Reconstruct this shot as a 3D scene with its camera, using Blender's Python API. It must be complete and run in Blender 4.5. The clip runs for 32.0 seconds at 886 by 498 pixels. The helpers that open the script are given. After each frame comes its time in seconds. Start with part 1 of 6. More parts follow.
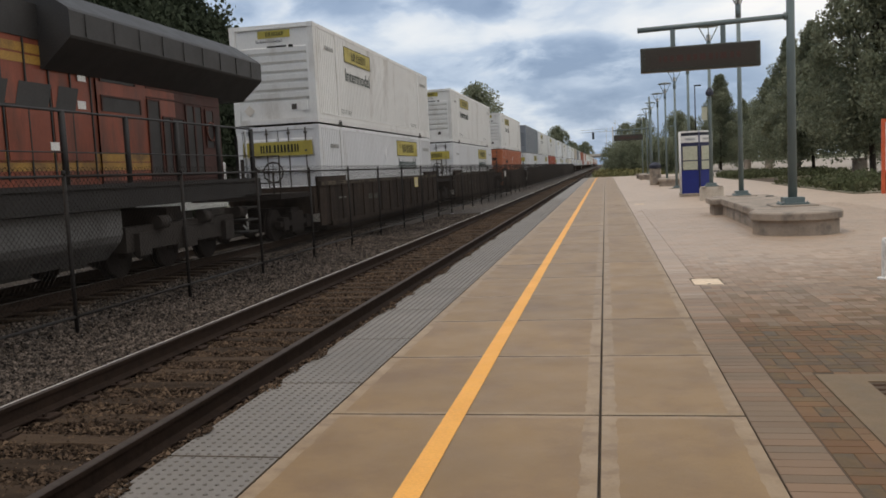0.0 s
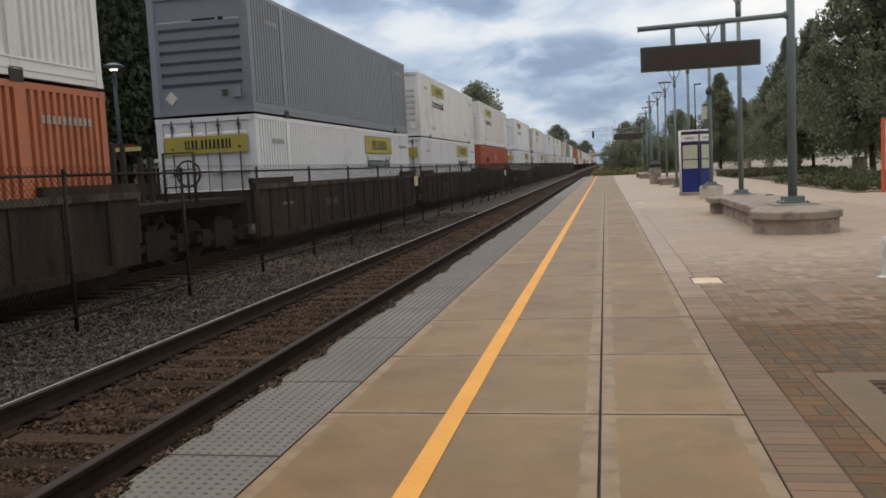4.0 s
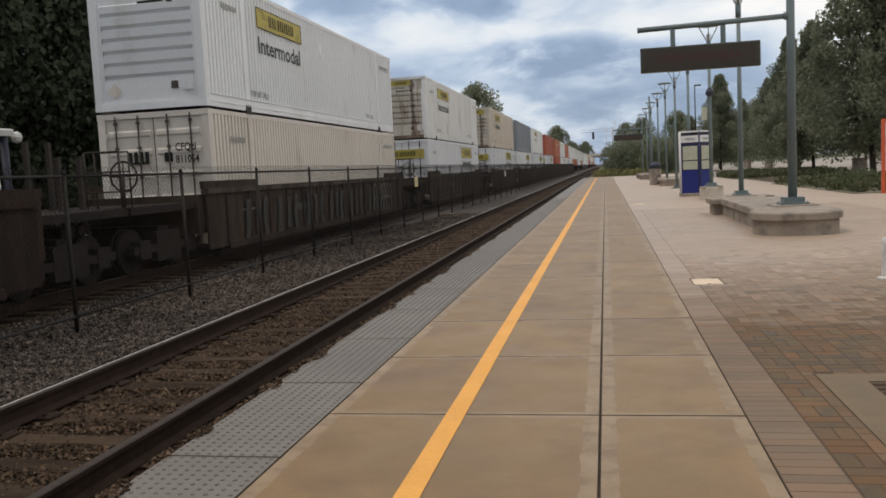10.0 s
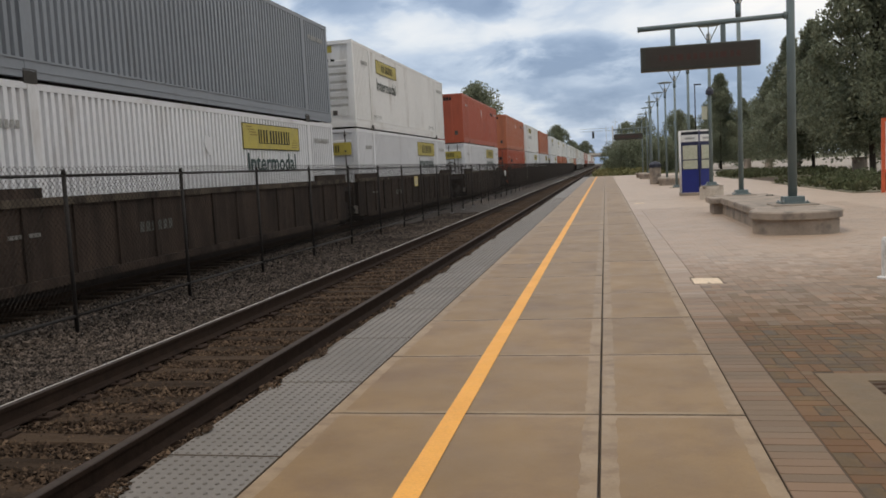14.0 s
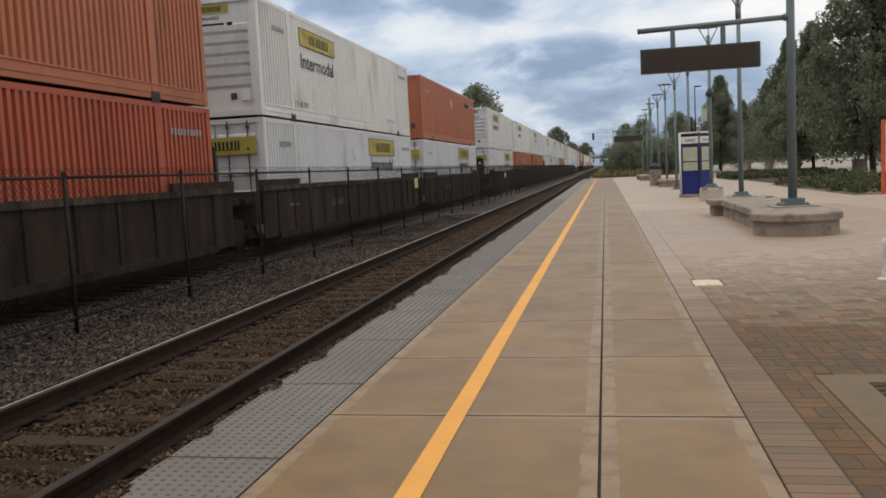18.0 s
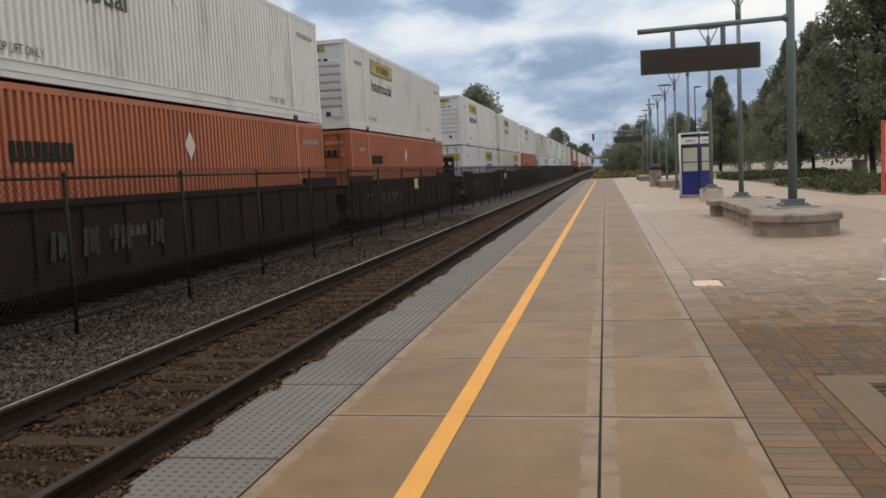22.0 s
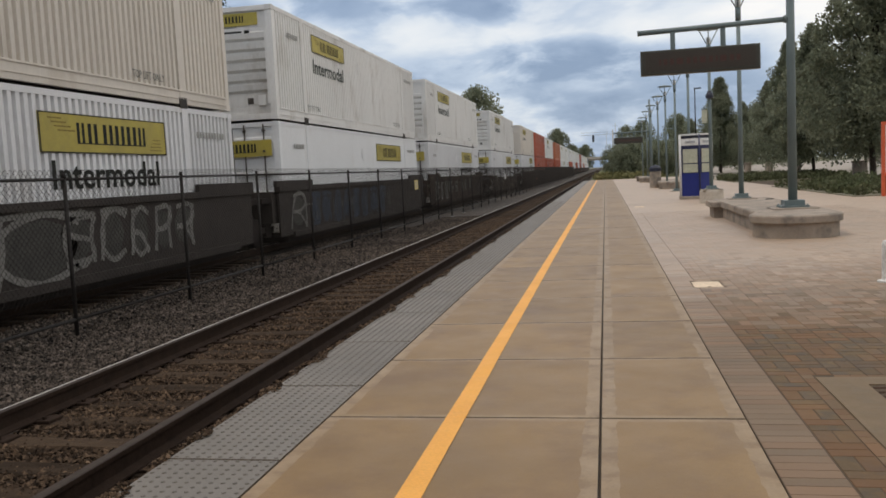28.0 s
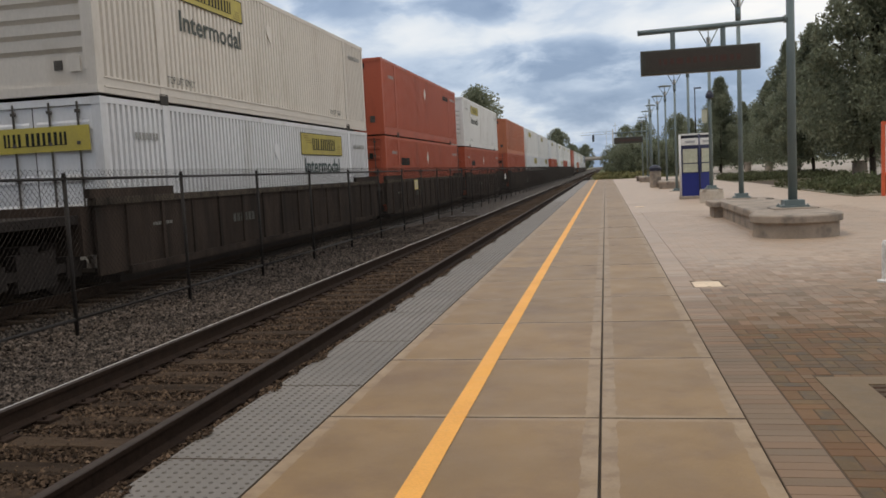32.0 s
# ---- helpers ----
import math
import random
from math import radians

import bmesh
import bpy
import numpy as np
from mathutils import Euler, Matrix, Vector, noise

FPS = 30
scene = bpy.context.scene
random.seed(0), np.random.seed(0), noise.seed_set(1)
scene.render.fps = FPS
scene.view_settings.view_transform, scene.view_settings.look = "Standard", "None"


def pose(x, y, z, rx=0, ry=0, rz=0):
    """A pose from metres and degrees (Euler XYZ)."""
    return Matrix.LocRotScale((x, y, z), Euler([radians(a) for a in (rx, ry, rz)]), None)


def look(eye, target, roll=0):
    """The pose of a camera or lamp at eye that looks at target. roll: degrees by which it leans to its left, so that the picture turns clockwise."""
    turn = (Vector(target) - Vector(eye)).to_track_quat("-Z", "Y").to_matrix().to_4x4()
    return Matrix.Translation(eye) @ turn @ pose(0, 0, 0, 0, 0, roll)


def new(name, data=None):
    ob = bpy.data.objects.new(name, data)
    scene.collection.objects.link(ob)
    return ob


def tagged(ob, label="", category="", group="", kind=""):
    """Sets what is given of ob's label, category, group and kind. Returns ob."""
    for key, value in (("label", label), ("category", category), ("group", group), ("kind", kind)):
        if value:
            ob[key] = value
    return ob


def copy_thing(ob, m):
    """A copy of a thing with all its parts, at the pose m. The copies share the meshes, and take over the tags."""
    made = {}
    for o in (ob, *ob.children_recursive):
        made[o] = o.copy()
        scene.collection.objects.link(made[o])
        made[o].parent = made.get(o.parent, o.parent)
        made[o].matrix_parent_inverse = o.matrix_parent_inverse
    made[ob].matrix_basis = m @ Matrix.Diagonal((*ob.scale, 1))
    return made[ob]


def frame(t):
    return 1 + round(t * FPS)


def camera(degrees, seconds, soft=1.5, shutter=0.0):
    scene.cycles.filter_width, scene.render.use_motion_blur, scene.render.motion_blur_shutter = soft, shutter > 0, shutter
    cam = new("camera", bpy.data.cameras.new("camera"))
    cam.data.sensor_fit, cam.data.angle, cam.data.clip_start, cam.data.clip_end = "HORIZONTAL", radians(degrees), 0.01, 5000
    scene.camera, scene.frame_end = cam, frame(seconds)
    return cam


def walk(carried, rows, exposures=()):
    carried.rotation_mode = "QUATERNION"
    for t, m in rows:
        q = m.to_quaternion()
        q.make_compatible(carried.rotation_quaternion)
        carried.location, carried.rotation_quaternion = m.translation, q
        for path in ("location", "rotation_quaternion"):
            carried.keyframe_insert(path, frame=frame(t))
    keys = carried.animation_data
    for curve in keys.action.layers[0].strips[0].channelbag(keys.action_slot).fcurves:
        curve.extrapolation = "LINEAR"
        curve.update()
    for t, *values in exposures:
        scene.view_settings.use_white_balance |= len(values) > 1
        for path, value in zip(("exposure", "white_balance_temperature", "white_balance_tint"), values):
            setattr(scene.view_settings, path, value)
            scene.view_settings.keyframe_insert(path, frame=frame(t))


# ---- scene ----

# ---------------------------------------------------------------- camera
F_PX, TILT, TURN, LEAN = 1504.68, 0.0876, 0.1923, -2.859
EYE = Vector((0.0, 0.0, 1.4222))
cam = camera(math.degrees(2 * math.atan(784 / F_PX)), 32.0, soft=1.7, shutter=0.0)


def aim(nod):
    p = TILT - nod / F_PX
    way = Vector((-math.sin(TURN) * math.cos(p), math.cos(TURN) * math.cos(p), -math.sin(p)))
    return look(EYE, EYE + way, LEAN)


# the tripod sinks and rises a little: seconds and nod
NODS = [(0.0, -4.4), (0.5, -3.9), (1.0, -3.4), (1.5, -3.0), (2.0, -2.5), (2.5, -3.0), (3.0, -3.3), (3.5, -4.2),
        (4.5, -9.0), (5.5, -11.3), (6.0, -9.3), (6.5, -8.6), (7.0, -7.5), (7.5, -4.8), (8.0, -3.1), (8.5, -2.6), (9.0, -3.0), (9.5, -3.5),
        (10.0, -4.7), (10.5, -4.6), (11.0, -3.5), (11.5, -3.3), (12.0, -3.4), (12.5, -1.9), (13.0, -1.7), (13.5, -4.6), (14.0, -5.9), (14.5, -5.3),
        (15.5, -5.4), (16.5, -5.8), (17.0, -6.2), (17.5, -4.8), (18.0, -2.8), (18.5, -1.9), (19.0, -2.7), (19.5, -3.2), (20.0, -3.0), (20.5, -2.0),
        (21.0, -2.8), (21.5, -3.0), (22.0, -1.8), (22.5, -1.6), (23.0, -0.4), (23.5, 0.8), (24.0, 1.3), (24.5, 1.5), (25.0, 0.6), (25.5, 0.5),
        (26.5, 0.2), (27.5, 0.0), (28.0, 0.5), (28.5, 0.7), (29.0, 0.0), (29.5, 0.0), (30.0, 0.0), (30.5, 0.0), (31.0, 0.6), (31.5, 0.5), (32.0, 0.1)]
walk(cam, [(t, aim(n)) for t, n in NODS], [(0.0, 0.0, 7680, 13), (32.0, 0.0, 7680, 13)])

SKY, SUN, SUN_SIDE, CLOUD_A = 1.20, 1.30, radians(70), (0.6, 1.9, 0.0)

# ---------------------------------------------------------------- world and sun
SUN_EL, SUN_AZ = radians(64), radians(110)
world = bpy.data.worlds.new("overcast_sky")
scene.world = world
world.use_nodes = True
wn, wl = world.node_tree.nodes, world.node_tree.links
wn.clear()
w_out = wn.new("ShaderNodeOutputWorld")
w_bg = wn.new("ShaderNodeBackground")
sky = wn.new("ShaderNodeTexSky")
sky.sky_type = "NISHITA"
sky.sun_disc = False
sky.sun_elevation, sky.sun_rotation = SUN_EL, SUN_AZ
sky.air_density, sky.dust_density = 1.0, 1.5
w_tc = wn.new("ShaderNodeTexCoord")
w_sep = wn.new("ShaderNodeSeparateXYZ")
wl.new(w_tc.outputs["Generated"], w_sep.inputs[0])


def wmath(op, a, b, clamp=False):
    n = wn.new("ShaderNodeMath")
    n.operation, n.use_clamp = op, clamp
    for k, v in enumerate((a, b)):
        if isinstance(v, (int, float)):
            n.inputs[k].default_value = v
        else:
            wl.new(v, n.inputs[k])
    return n.outputs[0]


# clouds lie on a flat layer above the place
w_z = wmath("MAXIMUM", w_sep.outputs[2], 0.0)
w_d = wmath("ADD", w_z, 0.30)
w_cx = wmath("DIVIDE", w_sep.outputs[0], w_d)
w_cy = wmath("DIVIDE", w_sep.outputs[1], w_d)
w_comb = wn.new("ShaderNodeCombineXYZ")
wl.new(w_cx, w_comb.inputs[0])
wl.new(w_cy, w_comb.inputs[1])


def wnoise(scale, detail, rough, offset):
    mp = wn.new("ShaderNodeMapping")
    mp.inputs["Location"].default_value = offset
    wl.new(w_comb.outputs[0], mp.inputs[0])
    n = wn.new("ShaderNodeTexNoise")
    n.inputs["Scale"].default_value, n.inputs["Detail"].default_value, n.inputs["Roughness"].default_value = scale, detail, rough
    n.inputs["Distortion"].default_value = 0.25
    wl.new(mp.outputs[0], n.inputs["Vector"])
    return n.outputs["Fac"]


w_n1 = wnoise(1.7, 7, 0.50, CLOUD_A)
w_n2 = wnoise(5.2, 7, 0.56, (7.4, 3.3, 0))
w_mix = wmath("ADD", wmath("ADD", wmath("MULTIPLY", w_n1, 0.72), wmath("MULTIPLY", w_n2, 0.28)), wmath("ADD", wmath("MULTIPLY", w_sep.outputs[0], 0.10), wmath("MULTIPLY", wmath("MAXIMUM", w_sep.outputs[0], 0.0), 0.42)))
# paler overhead than at the horizon, as under any overcast sky
w_mix = wmath("ADD", w_mix, wmath("MULTIPLY", wmath("SUBTRACT", wmath("MINIMUM", w_z, 0.35), 0.13), 0.34))
# cloud masses with ragged edges: azimuth and height, half widths, density
for cx, cz, hx, hz, dens in ((-0.150, 0.187, 0.075, 0.026, -0.15), (-0.035, 0.122, 0.13, 0.026, -0.13), (-0.285, 0.197, 0.07, 0.025, -0.09), (-0.235, 0.160, 0.12, 0.034, 0.09),
                             (-0.115, 0.150, 0.09, 0.022, 0.08), (0.020, 0.155, 0.08, 0.025, 0.05), (0.19, 0.165, 0.19, 0.075, 0.09), (-0.01, 0.092, 0.08, 0.012, 0.06), (0.08, 0.03, 0.25, 0.06, -0.03)):
    ms = wn.new("ShaderNodeVectorMath")
    ms.operation = "MULTIPLY_ADD"
    wl.new(w_tc.outputs["Generated"], ms.inputs[0])
    ms.inputs[1].default_value, ms.inputs[2].default_value = (1 / hx, 0.4, 1 / hz), (-cx / hx, -0.4, -cz / hz)
    ln = wn.new("ShaderNodeVectorMath")
    ln.operation = "LENGTH"
    wl.new(ms.outputs[0], ln.inputs[0])
    soft_ = wmath("SUBTRACT", 1.0, wmath("ADD", ln.outputs["Value"], wmath("MULTIPLY", wmath("SUBTRACT", w_n2, 0.5), 2.2)))
    w_mix = wmath("ADD", w_mix, wmath("MULTIPLY", wmath("MINIMUM", wmath("MAXIMUM", soft_, 0.0), 0.7), dens * 1.4))
w_ramp = wn.new("ShaderNodeValToRGB")
wl.new(w_mix, w_ramp.inputs[0])
els = w_ramp.color_ramp.elements
els[0].position, els[0].color = 0.36, (0.19, 0.30, 0.50, 1)
els[1].position, els[1].color = 0.68, (0.80, 0.88, 0.98, 1)
for pos, c in ((0.44, (0.26, 0.385, 0.60, 1)), (0.51, (0.40, 0.54, 0.76, 1)), (0.58, (0.61, 0.73, 0.89, 1))):
    e = els.new(pos)
    e.color = c
w_sc = wn.new("ShaderNodeMix")
w_sc.data_type = "RGBA"
w_sc.inputs["Factor"].default_value = 0.86
w_mul = wn.new("ShaderNodeVectorMath")
w_mul.operation = "SCALE"
w_mul.inputs["Scale"].default_value = 0.10
wl.new(sky.outputs[0], w_mul.inputs[0])
wl.new(w_mul.outputs[0], w_sc.inputs["A"])
wl.new(w_ramp.outputs[0], w_sc.inputs["B"])
wl.new(w_sc.outputs["Result"], w_bg.inputs["Color"])
w_bg.inputs["Strength"].default_value = SKY
wl.new(w_bg.outputs[0], w_out.inputs[0])

sun = new("sun", bpy.data.lights.new("sun", "SUN"))
sun.data.energy, sun.data.angle, sun.data.color = SUN, radians(24), (1.0, 0.93, 0.85)
sun.matrix_world = look((0, 0, 60), (60 * math.cos(SUN_EL) * math.sin(SUN_SIDE), 60 * math.cos(SUN_EL) * math.cos(SUN_SIDE), 60 - 60 * math.sin(SUN_EL)))

# ---------------------------------------------------------------- materials


def surf(name, c1, c2, scale=2.0, rough=0.8, metal=0.0, bump=0.15, fine=40.0, fine_amt=0.25, vary=0.0, dist=0.01, spec=0.35,
         stain=None, stain_scale=0.6, stain_lo=0.55, stain_hi=0.75, stretch=(1, 1, 1), island=False, coat=0.0, hue=None):
    """A surface with patches at one scale, grain at another, stains of a third colour and slight relief."""
    m = bpy.data.materials.new(name)
    m.use_nodes = True
    nt = m.node_tree
    n, l = nt.nodes, nt.links
    bs = n["Principled BSDF"]
    tc = n.new("ShaderNodeTexCoord")
    mp = n.new("ShaderNodeMapping")
    mp.inputs["Scale"].default_value = stretch
    l.new(tc.outputs["Object"], mp.inputs[0])
    vec = mp.outputs[0]
    oi = n.new("ShaderNodeObjectInfo")
    if vary and not island:
        ad = n.new("ShaderNodeVectorMath")
        ad.operation = "ADD"
        rs = n.new("ShaderNodeVectorMath")
        rs.operation = "SCALE"
        rs.inputs[0].default_value = (37.0, 53.0, 19.0)
        l.new(oi.outputs["Random"], rs.inputs["Scale"])
        l.new(vec, ad.inputs[0])
        l.new(rs.outputs[0], ad.inputs[1])
        vec = ad.outputs[0]

    def tex(s, d=4.0, r=0.55):
        t = n.new("ShaderNodeTexNoise")
        t.inputs["Scale"].default_value, t.inputs["Detail"].default_value, t.inputs["Roughness"].default_value = s, d, r
        l.new(vec, t.inputs["Vector"])
        return t.outputs["Fac"]

    def ramp(fac, lo, hi):
        r = n.new("ShaderNodeMapRange")
        r.inputs["From Min"].default_value, r.inputs["From Max"].default_value = lo, hi
        l.new(fac, r.inputs["Value"])
        return r.outputs["Result"]

    def mix(fac, a, b, mode="MIX"):
        x = n.new("ShaderNodeMix")
        x.data_type, x.blend_type = "RGBA", mode
        for sock, v in (("Factor", fac), ("A", a), ("B", b)):
            if isinstance(v, tuple):
                x.inputs[sock].default_value = (*v, 1)
            elif isinstance(v, (int, float)):
                x.inputs[sock].default_value = v
            else:
                l.new(v, x.inputs[sock])
        return x.outputs["Result"]

    col = mix(ramp(tex(scale), 0.32, 0.68), c1, c2)
    grain = tex(fine, 3.0, 0.6)
    g = n.new("ShaderNodeMapRange")
    g.inputs["From Min"].default_value, g.inputs["From Max"].default_value = 0.3, 0.7
    g.inputs["To Min"].default_value, g.inputs["To Max"].default_value = 1 - fine_amt, 1 + fine_amt
    l.new(grain, g.inputs["Value"])
    sc = n.new("ShaderNodeVectorMath")
    sc.operation = "SCALE"
    l.new(col, sc.inputs[0])
    l.new(g.outputs["Result"], sc.inputs["Scale"])
    col = sc.outputs[0]
    if stain:
        col = mix(ramp(tex(stain_scale, 6.0, 0.65), stain_lo, stain_hi), col, stain)
    if vary or island:
        src = oi.outputs["Random"]
        if island:
            ge = n.new("ShaderNodeNewGeometry")
            src = ge.outputs["Random Per Island"]
        v = n.new("ShaderNodeMapRange")
        k = vary or 0.25
        v.inputs["To Min"].default_value, v.inputs["To Max"].default_value = 1 - k, 1 + k
        l.new(src, v.inputs["Value"])
        if hue:
            h = n.new("ShaderNodeMath")
            h.operation = "MULTIPLY"
            h.inputs[1].default_value = 17.3
            l.new(src, h.inputs[0])
            h2 = n.new("ShaderNodeMath")
            h2.operation = "FRACT"
            l.new(h.outputs[0], h2.inputs[0])
            col = mix(ramp(h2.outputs[0], 0.35, 1.2), col, hue)
        s2 = n.new("ShaderNodeVectorMath")
        s2.operation = "SCALE"
        l.new(col, s2.inputs[0])
        l.new(v.outputs["Result"], s2.inputs["Scale"])
        col = s2.outputs[0]
    l.new(col, bs.inputs["Base Color"])
    bs.inputs["Metallic"].default_value = metal
    bs.inputs["Specular IOR Level"].default_value = spec
    bs.inputs["Coat Weight"].default_value = coat
    rr = n.new("ShaderNodeMapRange")
    rr.inputs["To Min"].default_value, rr.inputs["To Max"].default_value = max(rough - 0.12, 0.02), min(rough + 0.12, 1)
    l.new(tex(scale * 3), rr.inputs["Value"])
    l.new(rr.outputs["Result"], bs.inputs["Roughness"])
    if bump:
        b = n.new("ShaderNodeBump")
        b.inputs["Strength"].default_value, b.inputs["Distance"].default_value = bump, dist
        l.new(grain, b.inputs["Height"])
        l.new(b.outputs[0], bs.inputs["Normal"])
    return m


def translucent(m, share_):
    """Lets a share of the light through thin leaves."""
    nt = m.node_tree
    bs = nt.nodes["Principled BSDF"]
    tr = nt.nodes.new("ShaderNodeBsdfTranslucent")
    mx = nt.nodes.new("ShaderNodeMixShader")
    mx.inputs[0].default_value = share_
    nt.links.new(bs.inputs["Base Color"].links[0].from_socket, tr.inputs["Color"])
    nt.links.new(bs.outputs[0], mx.inputs[1])
    nt.links.new(tr.outputs[0], mx.inputs[2])
    nt.links.new(mx.outputs[0], nt.nodes["Material Output"].inputs["Surface"])
    return m


def glow(name, c, s):
    m = bpy.data.materials.new(name)
    m.use_nodes = True
    b = m.node_tree.nodes["Principled BSDF"]
    b.inputs["Base Color"].default_value = (*c, 1)
    b.inputs["Emission Color"].default_value = (*c, 1)
    b.inputs["Emission Strength"].default_value = s
    return m


CONCRETE = surf("platform_concrete", (0.270, 0.163, 0.064), (0.203, 0.121, 0.047), 1.1, 0.48, 0, 0.10, 90, 0.07, vary=0.08,
                stain=(0.158, 0.088, 0.036), stain_scale=1.5, stain_lo=0.48, stain_hi=0.75, spec=0.48)
CONCRETE_EDGE = surf("trowelled_concrete_edge", (0.315, 0.222, 0.132), (0.255, 0.172, 0.093), 3.5, 0.5, 0, 0.08, 60, 0.08, vary=0.05, spec=0.5,
                     stain=(0.20, 0.126, 0.064), stain_scale=5.0, stain_lo=0.47, stain_hi=0.62)
SEAT_CONC = surf("cast_concrete", (0.345, 0.288, 0.235), (0.265, 0.221, 0.178), 2.2, 0.85, 0, 0.4, 60, 0.14,
                 stain=(0.15, 0.132, 0.115), stain_scale=2.4, stain_lo=0.5, stain_hi=0.7)
JOINT = surf("dark_joint_filler", (0.065, 0.047, 0.032), (0.09, 0.067, 0.047), 3, 0.9)
# Domes a darker grey than the tile they stand on.
TACTILE_DOME = surf("dark_dome", (0.125, 0.112, 0.098), (0.155, 0.138, 0.12), 5, 0.6, 0, 0)
TACTILE = surf("grey_tactile_tile", (0.195, 0.178, 0.158), (0.155, 0.142, 0.126), 1.5, 0.62, 0, 0.15, 80, 0.10, vary=0.05,
               stain=(0.13, 0.12, 0.11), stain_scale=2.5, stain_lo=0.58, stain_hi=0.8)
LINE_PAINT = surf("yellow_orange_paint", (0.83, 0.40, 0.085), (0.75, 0.35, 0.075), 2.0, 0.6, 0, 0.1, 70, 0.08,
                  stain=(0.42, 0.25, 0.11), stain_scale=5, stain_lo=0.64, stain_hi=0.8)
BRICK = surf("brick_paver", (0.140, 0.090, 0.045), (0.100, 0.073, 0.045), 6.0, 0.75, 0, 0.12, 90, 0.10, vary=0.13, dist=0.003,
             stain=(0.082, 0.071, 0.058), stain_scale=3.0, stain_lo=0.48, stain_hi=0.7, hue=(0.175, 0.088, 0.042), spec=0.25)
BRICK_TONES = []
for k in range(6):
    # from dark bricks near the camera to pale ones farther along the plaza
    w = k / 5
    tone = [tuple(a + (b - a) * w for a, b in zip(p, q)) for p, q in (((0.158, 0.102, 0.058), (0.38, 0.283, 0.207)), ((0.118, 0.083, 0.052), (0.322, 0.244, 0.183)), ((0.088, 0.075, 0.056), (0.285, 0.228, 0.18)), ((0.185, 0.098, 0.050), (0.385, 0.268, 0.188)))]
    BRICK_TONES.append(surf("brick_paver_tone", tone[0], tone[1], 0.6, 0.72 - 0.2 * w, 0, 0.12, 90, 0.09, dist=0.003, vary=0.15 - 0.11 * w, island=True,
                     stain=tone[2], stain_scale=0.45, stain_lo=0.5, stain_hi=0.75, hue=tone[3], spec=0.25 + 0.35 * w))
SAND = surf("joint_sand", (0.06, 0.043, 0.028), (0.10, 0.07, 0.046), 1.2, 0.95, 0, 0.3, 120, 0.25)
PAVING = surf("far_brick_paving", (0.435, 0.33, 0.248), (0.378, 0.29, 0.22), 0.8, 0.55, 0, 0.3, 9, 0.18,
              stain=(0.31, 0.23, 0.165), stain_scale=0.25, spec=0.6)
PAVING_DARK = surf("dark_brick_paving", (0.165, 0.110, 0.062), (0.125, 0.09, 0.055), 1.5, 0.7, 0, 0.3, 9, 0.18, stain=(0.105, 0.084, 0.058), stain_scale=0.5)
BALLAST = surf("ballast_bed", (0.098, 0.081, 0.068), (0.046, 0.037, 0.031), 16, 0.95, 0, 1.0, 26, 0.5, dist=0.05)
STONE = surf("ballast_stone", (0.138, 0.110, 0.091), (0.044, 0.036, 0.030), 5, 0.9, 0, 0.3, 60, 0.2, island=True, vary=0.9, spec=0.15,
             stain=(0.045, 0.035, 0.028), stain_scale=0.5, stain_lo=0.45, stain_hi=0.7)
STONE_BROWN = surf("rust_dusted_stone", (0.105, 0.071, 0.047), (0.042, 0.028, 0.02), 5, 0.9, 0, 0.3, 60, 0.2, island=True, vary=0.85, spec=0.1,
                   stain=(0.028, 0.02, 0.015), stain_scale=0.8)
TIE_WOOD = surf("weathered_tie_timber", (0.062, 0.042, 0.028), (0.032, 0.022, 0.015), 3, 0.9, 0, 0.7, 30, 0.3, vary=0.25, spec=0.1, stretch=(0.25, 3, 1))
RAIL_RUST = surf("rusty_rail", (0.038, 0.024, 0.017), (0.025, 0.016, 0.012), 6, 0.85, 0, 0.2, 60, 0.2, spec=0.1)
# Pale base colour puts the sky's glint on the polished running band.
RAIL_TOP = surf("polished_rail_pale_glint", (0.75, 0.72, 0.68), (0.65, 0.61, 0.57), 8, 0.4, 0.5, 0.05, 60, 0.1)
RAIL_DULL = surf("dull_rail_head", (0.048, 0.034, 0.027), (0.032, 0.023, 0.018), 8, 0.8, 0, 0.05, 60, 0.1)
BLACK_STEEL = surf("black_coated_steel", (0.020, 0.018, 0.017), (0.027, 0.023, 0.021), 4, 0.65, 0, 0.05, spec=0.2)
WIRE = surf("black_vinyl_wire", (0.028, 0.024, 0.021), (0.036, 0.030, 0.026), 4, 0.8, 0, 0, spec=0.15)
GREEN_STEEL = surf("green_grey_painted_steel", (0.155, 0.20, 0.20), (0.13, 0.172, 0.175), 1.5, 0.5, 0, 0.05, 50, 0.06,
                   stain=(0.15, 0.13, 0.11), stain_scale=3, stain_lo=0.68, stain_hi=0.85)
SIGN_BODY = surf("dark_brown_sign_face", (0.058, 0.060, 0.049), (0.052, 0.053, 0.043), 2, 0.45, 0, 0.02)
SIGN_LED = surf("dim_red_dot_matrix", (0.085, 0.036, 0.028), (0.065, 0.034, 0.027), 30, 0.5, 0, 0)
BLUE = surf("blue_panel", (0.012, 0.022, 0.155), (0.014, 0.026, 0.17), 2, 0.45, 0, 0.02)
WHITE_PANEL = surf("white_enamel", (0.70, 0.70, 0.68), (0.62, 0.62, 0.60), 2, 0.5, 0, 0.02)
PAPER = surf("pale_map_paper", (0.40, 0.42, 0.32), (0.46, 0.46, 0.36), 6, 0.5, 0, 0, 14, 0.15)
DARK = surf("dark_frame", (0.02, 0.024, 0.04), (0.025, 0.028, 0.045), 3, 0.5, 0, 0.02)
